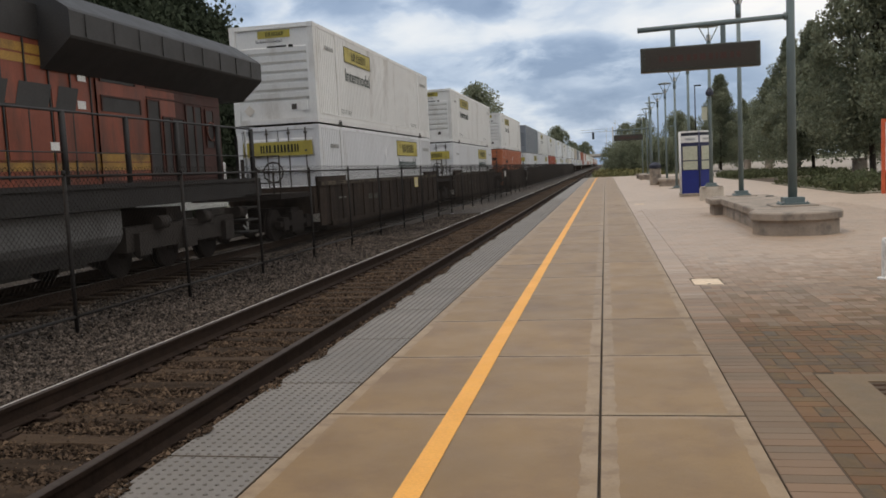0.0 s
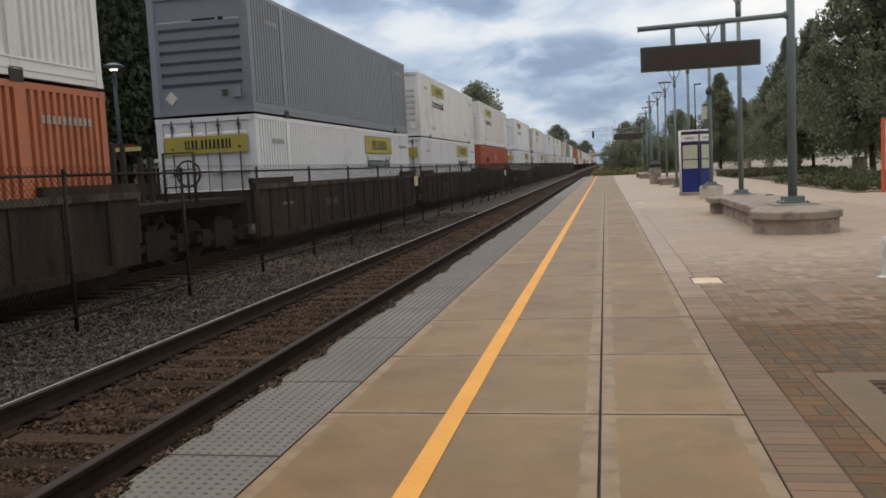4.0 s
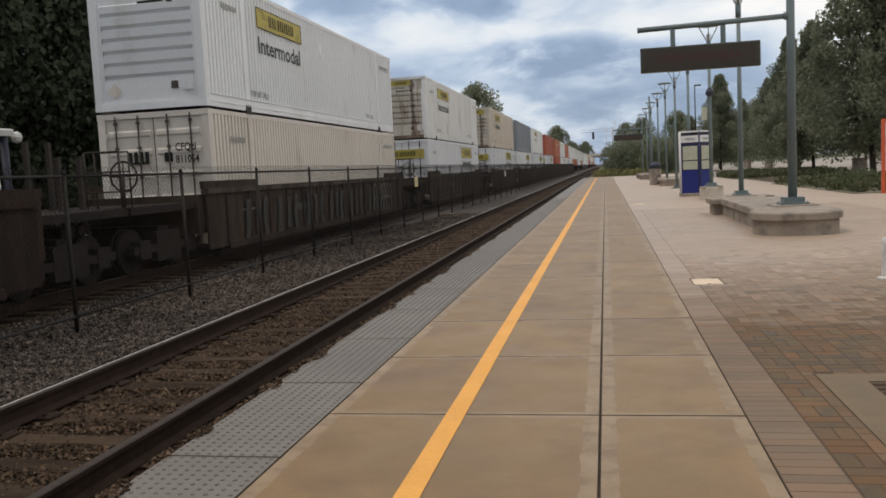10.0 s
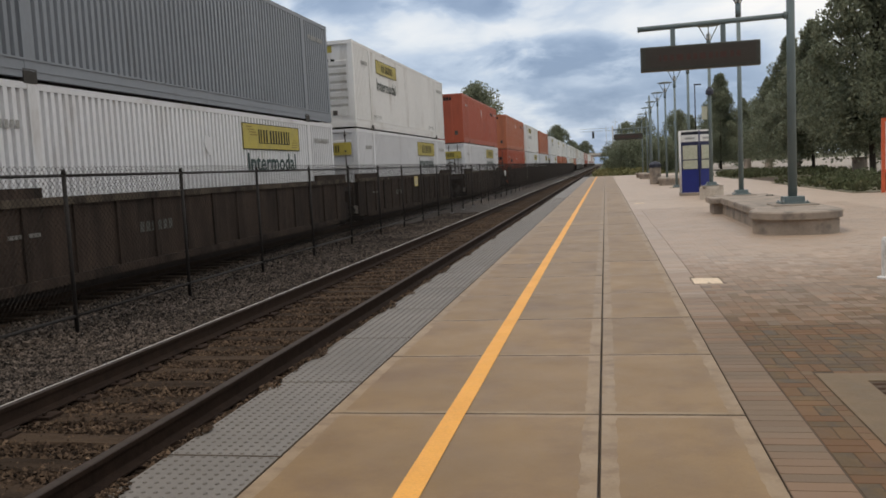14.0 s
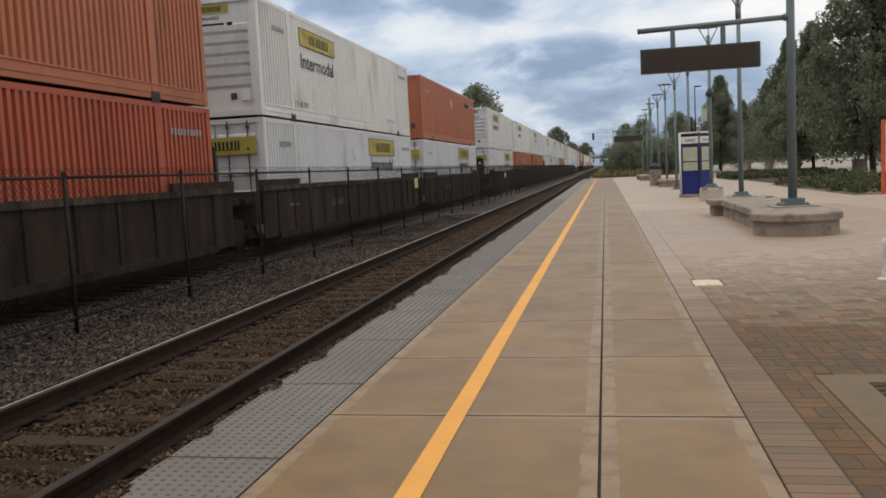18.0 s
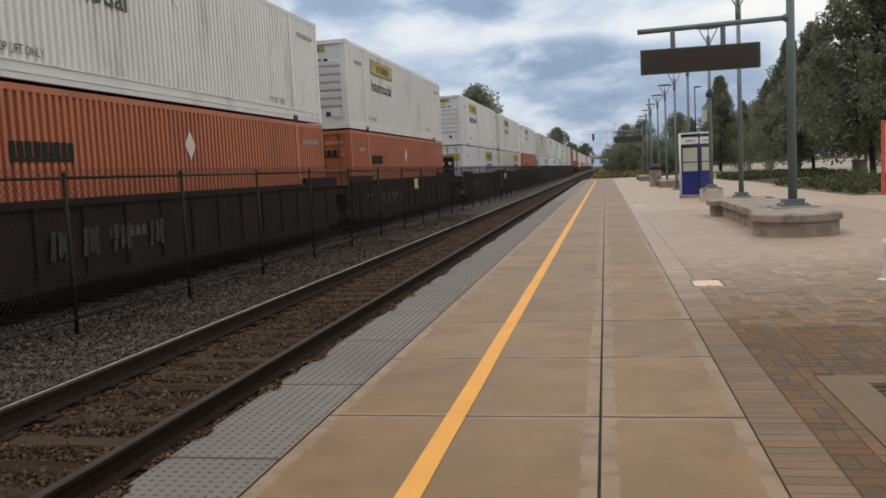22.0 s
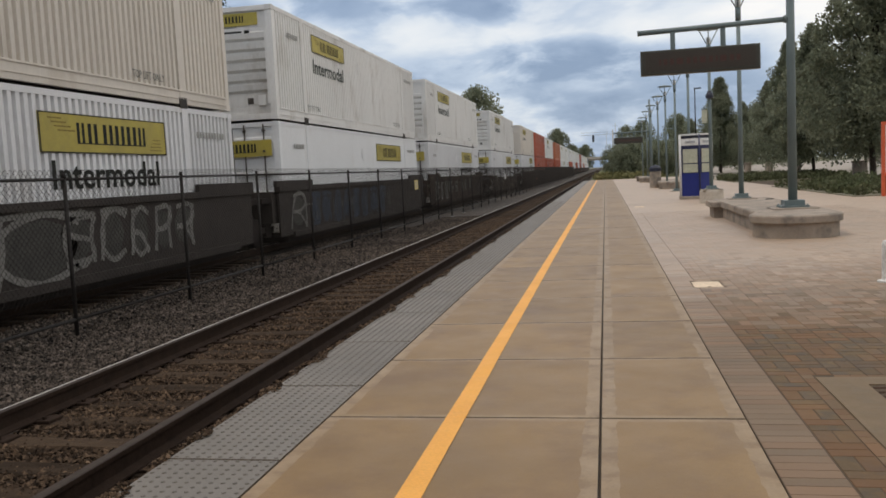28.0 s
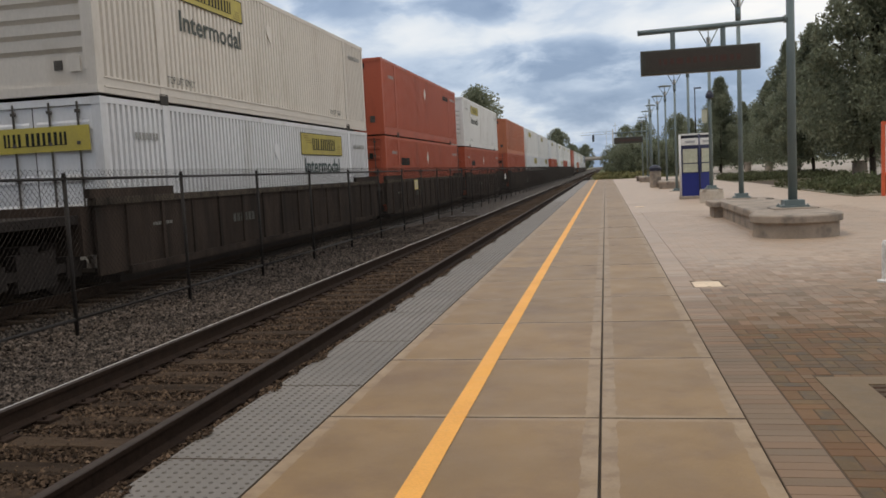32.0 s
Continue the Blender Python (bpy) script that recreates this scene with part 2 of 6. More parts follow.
GRASS = surf("rough_grass", (0.055, 0.075, 0.028), (0.10, 0.10, 0.045), 0.4, 0.95, 0, 0.6, 12, 0.35, dist=0.05)
DIRT = surf("dusty_ground", (0.19, 0.165, 0.125), (0.11, 0.12, 0.06), 0.08, 0.95, 0, 0.4, 3, 0.2, dist=0.05)
ASPHALT = surf("pale_asphalt", (0.34, 0.30, 0.255), (0.29, 0.255, 0.22), 0.2, 0.9, 0, 0.2, 30, 0.1)
BARK = surf("bark", (0.06, 0.045, 0.033), (0.035, 0.027, 0.02), 3, 0.95, 0, 0.8, 18, 0.35, dist=0.03, stretch=(3, 3, 0.5))
LEAF = surf("summer_leaves", (0.15, 0.172, 0.112), (0.26, 0.275, 0.19), 0.5, 0.7, 0, 0, 9, 0.2, island=True, vary=0.0)
translucent(LEAF, 0.5)
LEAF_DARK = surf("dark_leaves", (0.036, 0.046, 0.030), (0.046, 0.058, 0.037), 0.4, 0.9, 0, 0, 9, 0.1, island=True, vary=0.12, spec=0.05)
SHRUB = surf("groundcover_leaves", (0.075, 0.092, 0.042), (0.12, 0.122, 0.065), 0.6, 0.8, 0, 0, 9, 0.25, island=True)
ORANGE_FRAME = surf("orange_red_plastic", (0.62, 0.12, 0.05), (0.55, 0.10, 0.045), 2, 0.5, 0, 0.02)
translucent(SHRUB, 0.3)
STRAW = surf("dry_grass_blades", (0.20, 0.17, 0.075), (0.11, 0.12, 0.045), 0.7, 0.9, 0, 0, 9, 0.2, island=True)
GREY_METAL = surf("galvanised_steel", (0.42, 0.43, 0.43), (0.34, 0.35, 0.35), 4, 0.5, 0.5, 0.03)
TAG_YELLOW = surf("faded_yellow_plate", (0.62, 0.50, 0.22), (0.55, 0.45, 0.2), 4, 0.5, 0, 0.02)
LAMP_GLASS = surf("frosted_lamp_glass", (0.62, 0.64, 0.62), (0.55, 0.57, 0.56), 3, 0.4, 0, 0)
LAMP_LIT = glow("lit_lamp", (1.0, 0.97, 0.9), 1.6)

# ---------------------------------------------------------------- building helpers


def part(name, bm, material, parent=None, label="", smooth=False):
    me = bpy.data.meshes.new(name)
    bm.to_mesh(me)
    bm.free()
    for mt in (material if isinstance(material, (list, tuple)) else [material]):
        me.materials.append(mt)
    if smooth:
        me.polygons.foreach_set("use_smooth", [True] * len(me.polygons))
    ob = new(name, me)
    if parent is not None:
        ob.parent = parent
    if label:
        tagged(ob, label)
    return ob


def share(name, me, parent, m):
    """One more object on a mesh that others use as well."""
    ob = new(name, me)
    ob.parent = parent
    ob.matrix_basis = m
    return ob


def root(name, label, category, group="", kind="", at=None):
    ob = new(name)
    ob.empty_display_size = 0.2
    tagged(ob, label, category, group, kind)
    if at is not None:
        ob.matrix_basis = at
    return ob


def box(bm, x0, x1, y0, y1, z0, z1, mi=0):
    v = [bm.verts.new(p) for p in ((x0, y0, z0), (x1, y0, z0), (x1, y1, z0), (x0, y1, z0), (x0, y0, z1), (x1, y0, z1), (x1, y1, z1), (x0, y1, z1))]
    for f in ((3, 2, 1, 0), (4, 5, 6, 7), (0, 1, 5, 4), (1, 2, 6, 5), (2, 3, 7, 6), (3, 0, 4, 7)):
        bm.faces.new([v[i] for i in f]).material_index = mi
    return v


def boxes(*rows):
    bm = bmesh.new()
    for r in rows:
        box(bm, *r)
    return bm


def slab(x0, x1, y0, y1, z0, z1, b=0.01):
    """A block with its upper edges chamfered."""
    bm = bmesh.new()
    lo = [bm.verts.new(p) for p in ((x0, y0, z0), (x1, y0, z0), (x1, y1, z0), (x0, y1, z0))]
    mi = [bm.verts.new((v.co.x, v.co.y, z1 - b)) for v in lo]
    up = [bm.verts.new(p) for p in ((x0 + b, y0 + b, z1), (x1 - b, y0 + b, z1), (x1 - b, y1 - b, z1), (x0 + b, y1 - b, z1))]
    for i in range(4):
        j = (i + 1) % 4
        bm.faces.new((lo[i], lo[j], mi[j], mi[i]))
        bm.faces.new((mi[i], mi[j], up[j], up[i]))
    bm.faces.new(up)
    return bm


def rod(bm, a, b, r0, r1=None, n=8, cap=True):
    r1 = r0 if r1 is None else r1
    a, b = Vector(a), Vector(b)
    q = (b - a).to_track_quat("Z", "Y")
    rings = []
    for c, r in ((a, r0), (b, r1)):
        rings.append([bm.verts.new(c + q @ Vector((r * math.cos(2 * math.pi * k / n), r * math.sin(2 * math.pi * k / n), 0))) for k in range(n)])
    for k in range(n):
        j = (k + 1) % n
        bm.faces.new((rings[0][k], rings[0][j], rings[1][j], rings[1][k])).smooth = True
    if cap:
        bm.faces.new(rings[0][::-1])
        bm.faces.new(rings[1])
    return rings


def rods(*rows, n=8):
    bm = bmesh.new()
    for r in rows:
        rod(bm, *r, n=n)
    return bm


def prism(outline, z0, z1, b=0.0):
    """An upright block over an outline, its upper edge chamfered by b."""
    bm = bmesh.new()
    n = len(outline)
    c = Vector((sum(p[0] for p in outline) / n, sum(p[1] for p in outline) / n))
    lo = [bm.verts.new((*p, z0)) for p in outline]
    rings = [lo, [bm.verts.new((*p, z1 - b)) for p in outline]]
    if b:
        rings.append([bm.verts.new((p[0] + (c.x - p[0]) * b / max((Vector(p) - c).length, 0.1), p[1] + (c.y - p[1]) * b / max((Vector(p) - c).length, 0.1), z1)) for p in outline])
    for r, s in zip(rings, rings[1:]):
        for k in range(n):
            j = (k + 1) % n
            bm.faces.new((r[k], r[j], s[j], s[k]))
    bm.faces.new(rings[-1])
    bm.faces.new(lo[::-1])
    return bm


def lathe(profile, n=16, centre=(0, 0)):
    bm = bmesh.new()
    rings = [[bm.verts.new((centre[0] + r * math.cos(2 * math.pi * k / n), centre[1] + r * math.sin(2 * math.pi * k / n), z)) for k in range(n)] for r, z in profile]
    for a, b in zip(rings, rings[1:]):
        for k in range(n):
            j = (k + 1) % n
            bm.faces.new((a[k], a[j], b[j], b[k]))
    bm.faces.new(rings[-1])
    bm.faces.new(rings[0][::-1])
    return bm


def extrude_y(profile, y0, y1, mats=None):
    """A closed section in x, z drawn along y."""
    bm = bmesh.new()
    a = [bm.verts.new((x, y0, z)) for x, z in profile]
    b = [bm.verts.new((x, y1, z)) for x, z in profile]
    n = len(profile)
    for k in range(n):
        j = (k + 1) % n
        f = bm.faces.new((a[k], b[k], b[j], a[j]))
        f.material_index = mats[k] if mats else 0
    bm.faces.new(a)
    bm.faces.new(b[::-1])
    bmesh.ops.recalc_face_normals(bm, faces=bm.faces)
    return bm


def mesh_np(name, verts, faces, material, parent=None, kind="", label="", category=""):
    """One mesh from arrays of corners and of faces with equal corner counts."""
    me = bpy.data.meshes.new(name)
    nf, k = faces.shape
    me.vertices.add(len(verts))
    me.vertices.foreach_set("co", np.asarray(verts, np.float32).ravel())
    me.loops.add(nf * k)
    me.loops.foreach_set("vertex_index", faces.astype(np.int32).ravel())
    me.polygons.add(nf)
    me.polygons.foreach_set("loop_start", np.arange(0, nf * k, k, dtype=np.int32))
    me.polygons.foreach_set("use_smooth", np.zeros(nf, dtype=bool))
    me.update(calc_edges=True)
    me.materials.append(material)
    ob = new(name, me)
    if parent is not None:
        ob.parent = parent
    return tagged(ob, label, category, "", kind)


def words(text, size, bold=0.0):
    """A flat mesh of letters in the x, y plane, its left foot at the origin."""
    cu = bpy.data.curves.new("letters", "FONT")
    cu.offset = bold
    cu.body, cu.size = text, size
    cu.resolution_u = 2
    ob = new("letters", cu)
    me = bpy.data.meshes.new_from_object(ob.evaluated_get(bpy.context.evaluated_depsgraph_get()))
    bpy.data.objects.remove(ob)
    return me


def comb(cells, lo, hi, bar, place):
    """Upright blocks on a thin bar, drawn as one flat piece. cells: spans along it; place: a point from (along, up, out)."""
    bm = bmesh.new()
    top = []
    for a, b in cells:
        top += [(a, lo), (a, hi), (b, hi), (b, lo)]
    ring = [(cells[0][0], lo - bar)] + top + [(cells[-1][1], lo - bar)]
    front = [bm.verts.new(place(u, v, 0.004)) for u, v in ring]
    # one face for each block and one for the bar under it all
    for i in range(len(cells)):
        q = front[1 + 4 * i:5 + 4 * i]
        bm.faces.new((q[0], q[3], q[2], q[1]))
    feet = [front[0], front[-1]]
    for i in range(len(cells) - 1, -1, -1):
        feet += [front[4 + 4 * i], front[1 + 4 * i]]
    bm.faces.new(feet)
    return bm


RNG = np.random.default_rng(5)

# ---------------------------------------------------------------- ground and tracks
RAIL_Z, BED_Z = -0.20, -0.43
NEAR_C, FAR_C = -3.822, -9.50
FENCE_X = -6.75
PLAT_END = 92.0

bm = bmesh.new()
for x0, x1, y0, y1 in ((-900, 900, -300, 3000),):
    bm.faces.new([bm.verts.new(p) for p in ((x0, y0, -0.62), (x1, y0, -0.62), (x1, y1, -0.62), (x0, y1, -0.62))])
tagged(part("ground", bm, DIRT), "dusty ground with thin grass reaching the horizon", "ground", kind="structure")

bed = part("ballast_bed", extrude_y([(-13.2, -0.6), (-12.4, BED_Z - 0.02), (FENCE_X - 0.3, BED_Z - 0.03), (-5.4, BED_Z), (-2.45, BED_Z), (-2.34, -0.6)], -120, 1600), BALLAST)
tagged(bed, "grey-brown crushed stone ballast under two railway tracks", "ballast", kind="structure")


def rail_mesh(y0, y1, top):
    p = [(-0.07, -0.172), (-0.07, -0.16), (-0.012, -0.135), (-0.010, -0.045), (-0.036, -0.035), (-0.036, -0.006), (-0.028, 0.0), (-0.008, 0.0005),
         (0.028, 0.0), (0.036, -0.006), (0.036, -0.035), (0.010, -0.045), (0.012, -0.135), (0.07, -0.16), (0.07, -0.172)]
    m = [0] * len(p)
    m[6] = 1
    m[5] = m[7] = m[8] = 2
    return extrude_y(p, y0, y1, m), [RAIL_RUST, top, RAIL_DULL]


track_near = root("railway_track_near", "rusty steel rails on weathered timber ties beside the platform", "railway track", kind="structure")
track_far = root("railway_track_far", "steel rails on timber ties under the freight train", "railway track", kind="structure")
for tr, c in ((track_near, NEAR_C), (track_far, FAR_C)):
    for s in (-1, 1):
        b, ms = rail_mesh(-60, 1400, RAIL_TOP if (s < 0 or tr is track_far) else RAIL_DULL)
        r = part("rail", b, ms, tr, "steel rail with a polished running edge, its sky glint painted pale" if s < 0 else "")
        r.location = (c + s * 0.7535, 0, RAIL_Z)


def tie_mesh(k):
    rr = random.Random(k)
    b = slab(-1.3, 1.3, -0.115, 0.115, -0.16, 0.0, 0.014)
    bmesh.ops.subdivide_edges(b, edges=[e for e in b.edges if abs(e.verts[0].co.x - e.verts[1].co.x) > 1], cuts=7)
    for v in b.verts:
        v.co += Vector((0, rr.uniform(-0.007, 0.007), rr.uniform(-0.008, 0.006)))
    me = bpy.data.meshes.new("tie")
    b.to_mesh(me)
    b.free()
    me.materials.append(TIE_WOOD)
    return me


TIES = [tie_mesh(k) for k in range(5)]
PLATE = bpy.data.meshes.new("tie_plate")
b = slab(-0.19, 0.19, -0.09, 0.09, -0.01, 0.016, 0.006)
for sx, sy in ((-0.12, 0.05), (0.12, -0.05), (-0.11, -0.05)):
    box(b, sx - 0.012, sx + 0.012, sy - 0.012, sy + 0.012, 0.016, 0.04)
b.to_mesh(PLATE)
b.free()
PLATE.materials.append(RAIL_RUST)
rr = random.Random(3)
TIE_Z = RAIL_Z - 0.185
for k in range(220):
    y = -6 + 0.52 * k
    o = share("tie", TIES[k % 5], track_near, pose(NEAR_C + rr.uniform(-0.03, 0.03), y + rr.uniform(-0.03, 0.03), TIE_Z + rr.uniform(-0.012, 0.004), 0, 0, rr.uniform(-1.2, 1.2)))
    if 4 < y < 24:
        for s in (-1, 1):
            share("tie_plate", PLATE, track_near, pose(NEAR_C + s * 0.7535, y, TIE_Z + 0.004))
for k in range(30):
    share("tie", TIES[k % 5], track_far, pose(FAR_C, 4 + 0.52 * k, TIE_Z))
b = bmesh.new()
for k in range(700):
    box(b, NEAR_C - 1.3, NEAR_C + 1.3, 108.5 + 0.52 * k, 108.72 + 0.52 * k, -0.55, TIE_Z - 0.005)
tagged(part("far_ties", b, TIE_WOOD, track_near), kind="stuff")


def stones(name, x0, x1, y0, y1, per_m2, z, material, parent, label, smin=0.014, smax=0.034, keep=None, fall=0.0):
    n = int((x1 - x0) * (y1 - y0) * per_m2)
    u = RNG.random(n)
    y = y0 + (y1 - y0) * (u ** (1.0 + fall))
    x = x0 + (x1 - x0) * RNG.random(n)
    if keep is not None:
        k = keep(x, y)
        x, y = x[k], y[k]
        n = len(x)
    s = (smin + (smax - smin) * RNG.random(n) ** 1.5)[:, None]
    base = np.array([(1, 0, 0), (0, 1, 0), (-1, 0, 0), (0, -1, 0), (0, 0, 1), (0, 0, -1)], float)
    v = base[None] * s[:, None] * (0.65 + 0.7 * RNG.random((n, 6, 1)))
    v += RNG.normal(0, 0.25, (n, 6, 3)) * s[:, None]
    a = RNG.random(n) * 6.283
    ca, sa = np.cos(a)[:, None], np.sin(a)[:, None]
    vx = v[..., 0] * ca - v[..., 1] * sa
    vy = v[..., 0] * sa + v[..., 1] * ca
    v[..., 0], v[..., 1] = vx + x[:, None], vy + y[:, None]
    v[..., 2] = v[..., 2] * 0.8 + z + RNG.random(n)[:, None] * 0.022 + s * 0.2
    f = np.array([(0, 1, 4), (1, 2, 4), (2, 3, 4), (3, 0, 4), (1, 0, 5), (2, 1, 5), (3, 2, 5), (0, 3, 5)])
    return mesh_np(name, v.reshape(-1, 3), (f[None] + 6 * np.arange(n)[:, None, None]).reshape(-1, 3), material, parent, "stuff", label, "stones")


def off_ties(x, y):
    p = np.abs((y + 6 + 0.26) % 0.52 - 0.26)
    return (p > 0.09) | (RNG.random(len(x)) < 0.42)


stones("crib_stones", NEAR_C - 0.72, NEAR_C + 0.70, 3.2, 34, 1500, BED_Z + 0.014, STONE_BROWN, None, "rust-dusted ballast stones between the near rails", 0.010, 0.024, keep=off_ties, fall=0.35)
stones("shoulder_stones", -6.9, NEAR_C - 0.80, 6.0, 36, 1050, BED_Z - 0.005, STONE, None, "pale grey ballast stones between the tracks", 0.011, 0.026, keep=None, fall=0.35)
stones("edge_stones", NEAR_C + 0.80, -2.34, 3.0, 30, 520, BED_Z - 0.0, STONE_BROWN, None, "dark ballast stones beside the platform edge", fall=0.3)
stones("far_shoulder_stones", -8.4, -6.9, 8.0, 30, 300, BED_Z - 0.015, STONE, None, "ballast stones under the fence", fall=0.3)

stones("edge_grit", -2.52, -2.35, 2.6, 40, 1100, -0.13, STONE_BROWN, None, "brown grit heaped against the platform edge", 0.012, 0.028, fall=0.5)
stones("edge_grit", -2.40, -2.30, 2.6, 36, 700, -0.045, STONE_BROWN, None, "loose grit along the platform edge", 0.008, 0.017, keep=lambda x, y: (np.sin(y * 3.1) + np.sin(y * 7.7) + (x + 2.35) * -14 > 0.1), fall=0.5)
stones("edge_grit", -2.36, -2.25, 2.6, 30, 1700, -0.004, STONE_BROWN, None, "dark grit lying on the tile edge", 0.007, 0.017, keep=lambda x, y: (np.sin(y * 2.3) + np.sin(y * 5.9 + 1) + np.sin(y * 13.1) * 0.7 - (x + 2.33) * 16 > 0.0), fall=0.6)
part("grit_bank", extrude_y([(-2.9, -0.6), (-2.82, BED_Z), (-2.5, -0.16), (-2.335, -0.04), (-2.335, -0.6)], -20, 120), BALLAST, bed)

# ---------------------------------------------------------------- platform
platform = part("platform_body", boxes((-2.33, 0.70, -40, PLAT_END, -0.62, -0.055)), SEAT_CONC)
tagged(platform, "concrete platform edge and base", "platform", kind="structure")
part("joint_bed", boxes((-2.325, 0.72, -40, PLAT_END - 0.02, -0.054, -0.016)), JOINT, platform)


def floor_slab(x0, x1, y0, y1, seed):
    """A floor slab with a smooth trowelled border, uneven on its inner side, round a broomed panel."""
    q = random.Random(seed)
    bm = bmesh.new()
    b, nx, ny = 0.004, 20, 20

    def ring(inset_x, inset_y, z, rough=0.0):
        xa, xb, ya, yb = x0 + inset_x, x1 - inset_x, y0 + inset_y, y1 - inset_y
        pts = [(xa + (xb - xa) * k / nx, ya) for k in range(nx)] + [(xb, ya + (yb - ya) * k / ny) for k in range(ny)]
        pts += [(xb - (xb - xa) * k / nx, yb) for k in range(nx)] + [(xa, yb - (yb - ya) * k / ny) for k in range(ny)]
        return [bm.verts.new((x + q.gauss(0, rough), y + q.gauss(0, rough), z)) for x, y in pts]

    rings = [ring(0, 0, -0.05), ring(0, 0, -0.008), ring(b, b, 0.0), ring(0.085, 0.05, 0.0, 0.0045)]
    for i, (r, t) in enumerate(zip(rings, rings[1:])):
        for k in range(len(r)):
            j = (k + 1) % len(r)
            bm.faces.new((r[k], r[j], t[j], t[k])).material_index = 1 if i == 2 else 2
    bm.faces.new(rings[-1]).material_index = 0
    me = bpy.data.meshes.new("floor_slab")
    bm.to_mesh(me)
    bm.free()
    for mt in (CONCRETE, CONCRETE_EDGE, JOINT):
        me.materials.append(mt)
    return me


S_LEN = 1.527
SLABS_A = [floor_slab(-1.686, -0.076, 0.005, S_LEN - 0.005, k) for k in range(4)]
SLABS_B = [floor_slab(-0.068, 0.7175, 0.005, S_LEN - 0.005, k + 9) for k in range(4)]
for k in range(-8, 58):
    y = 4.80 + S_LEN * k
    for me in (SLABS_A[k % 4], SLABS_B[(k + 1) % 4]):
        share("concrete_slab", me, platform, pose(0, y, rr.uniform(-0.0008, 0.0008)))


def tactile_mesh(domes):
    bm = slab(-2.318, -1.694, 0.006, 1.518, -0.05, 0.0, 0.004)
    if domes:
        nx, ny = 10, 25
        for i in range(nx):
            for j in range(ny):
                cx, cy = -2.318 + 0.624 * (i + 0.5) / nx, 1.524 * (j + 0.5) / ny
                a = [bm.verts.new((cx + 0.0135 * math.cos(k * 1.0472), cy + 0.0135 * math.sin(k * 1.0472), 0.0003)) for k in range(6)]
                c = [bm.verts.new((cx + 0.009 * math.cos(k * 1.0472), cy + 0.009 * math.sin(k * 1.0472), 0.0055)) for k in range(6)]
                for k in range(6):
                    bm.faces.new((a[k], a[(k + 1) % 6], c[(k + 1) % 6], c[k])).material_index = 1
                bm.faces.new(c).material_index = 1
    bm.normal_update()
    for f in bm.faces:
        if f.material_index == 0 and f.normal.z < 0.9:
            f.material_index = 2
    me = bpy.data.meshes.new("tactile_tile")
    bm.to_mesh(me)
    bm.free()
    me.materials.append(TACTILE)
    me.materials.append(TACTILE_DOME)
    me.materials.append(JOINT)
    return me


TAC = tactile_mesh(True)
TAC_FAR = tactile_mesh(False)
for k in range(-6, 58):
    share("tactile_tile", TAC if k < 22 else TAC_FAR, platform, pose(0, 4.02 + 1.524 * k, 0))
b = bmesh.new()
for k in range(120):
    y = -30 + 1.015 * k
    f = [b.verts.new((x + rr.uniform(-0.002, 0.002), yy, 0.004)) for x, yy in ((-0.965, y), (-0.847, y), (-0.847, min(y + 1.015, PLAT_END)), (-0.965, min(y + 1.015, PLAT_END)))]
    b.faces.new(f)
bmesh.ops.remove_doubles(b, verts=b.verts, dist=0.006)
tagged(part("safety_line", b, LINE_PAINT, platform), "worn orange-yellow painted safety line")

# unseen wall added to close the place and shade the paving near the camera
shade_wall = part("wall_south", boxes((-2.0, 36.0, -5.0, -4.5, -0.62, 8.6)), surf("shade_wall_brick", (0.20, 0.11, 0.075), (0.15, 0.085, 0.06), 2.0, 0.85, 0, 0.3, 20, 0.2))
tagged(shade_wall, "unseen plain brick wall added to shade the near paving", "wall", kind="structure")

# brick paving
plaza = part("plaza", boxes((0.72, 16.0, -40, PLAT_END, -0.62, -0.0025)), SAND)
tagged(plaza, "brick-paved plaza beside the platform", "pavement", kind="structure")
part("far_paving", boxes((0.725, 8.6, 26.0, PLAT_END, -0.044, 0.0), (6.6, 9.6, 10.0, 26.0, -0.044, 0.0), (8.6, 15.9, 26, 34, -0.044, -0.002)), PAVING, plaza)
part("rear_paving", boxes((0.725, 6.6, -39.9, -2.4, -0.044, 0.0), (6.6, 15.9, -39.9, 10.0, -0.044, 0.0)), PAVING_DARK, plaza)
PAD = (1.28, 2.75, 3.9, 5.74)
LID = (0.945, 1.285, 9.94, 10.42)
BRICK_ME = bpy.data.meshes.new("brick")
b = slab(0.0022, 0.1978, 0.0022, 0.0978, -0.04, 0.0, 0.003)
b.to_mesh(BRICK_ME)
b.free()
BRICK_ME.materials.append(BRICK)


nb = 0
loose = []


def lay(x, y, w, d):
    """One paver, w along x and d along y, unless pad or lid lie there."""
    global nb
    for x0, x1, y0, y1 in (PAD, LID):
        if x < x1 and x + w > x0 and y < y1 and y + d > y0:
            left, up, down, right = x0 - x, y + d - y1, y0 - y, x + w - x1
            best = max(left, up, down, right)
            if best < 0.012:
                return
            if best == left:
                w = left
            elif best == up:
                y, d = y1, up
            elif best == down:
                d = down
            else:
                x, w = x1, right
    z = rr.gauss(0, 0.0003)
    if nb < 300 and 3.4 < y < 7.4 and x < 2.0 and 0.0195 < w * d < 0.021:
        t = pose(x, y, z, rr.gauss(0, 0.03), rr.gauss(0, 0.03), rr.gauss(0, 0.25))
        share("brick", BRICK_ME, plaza, t if w > d else t @ pose(w, 0, 0, 0, 0, 90))
        nb += 1
    else:
        loose.append((x, y, z, w, d))


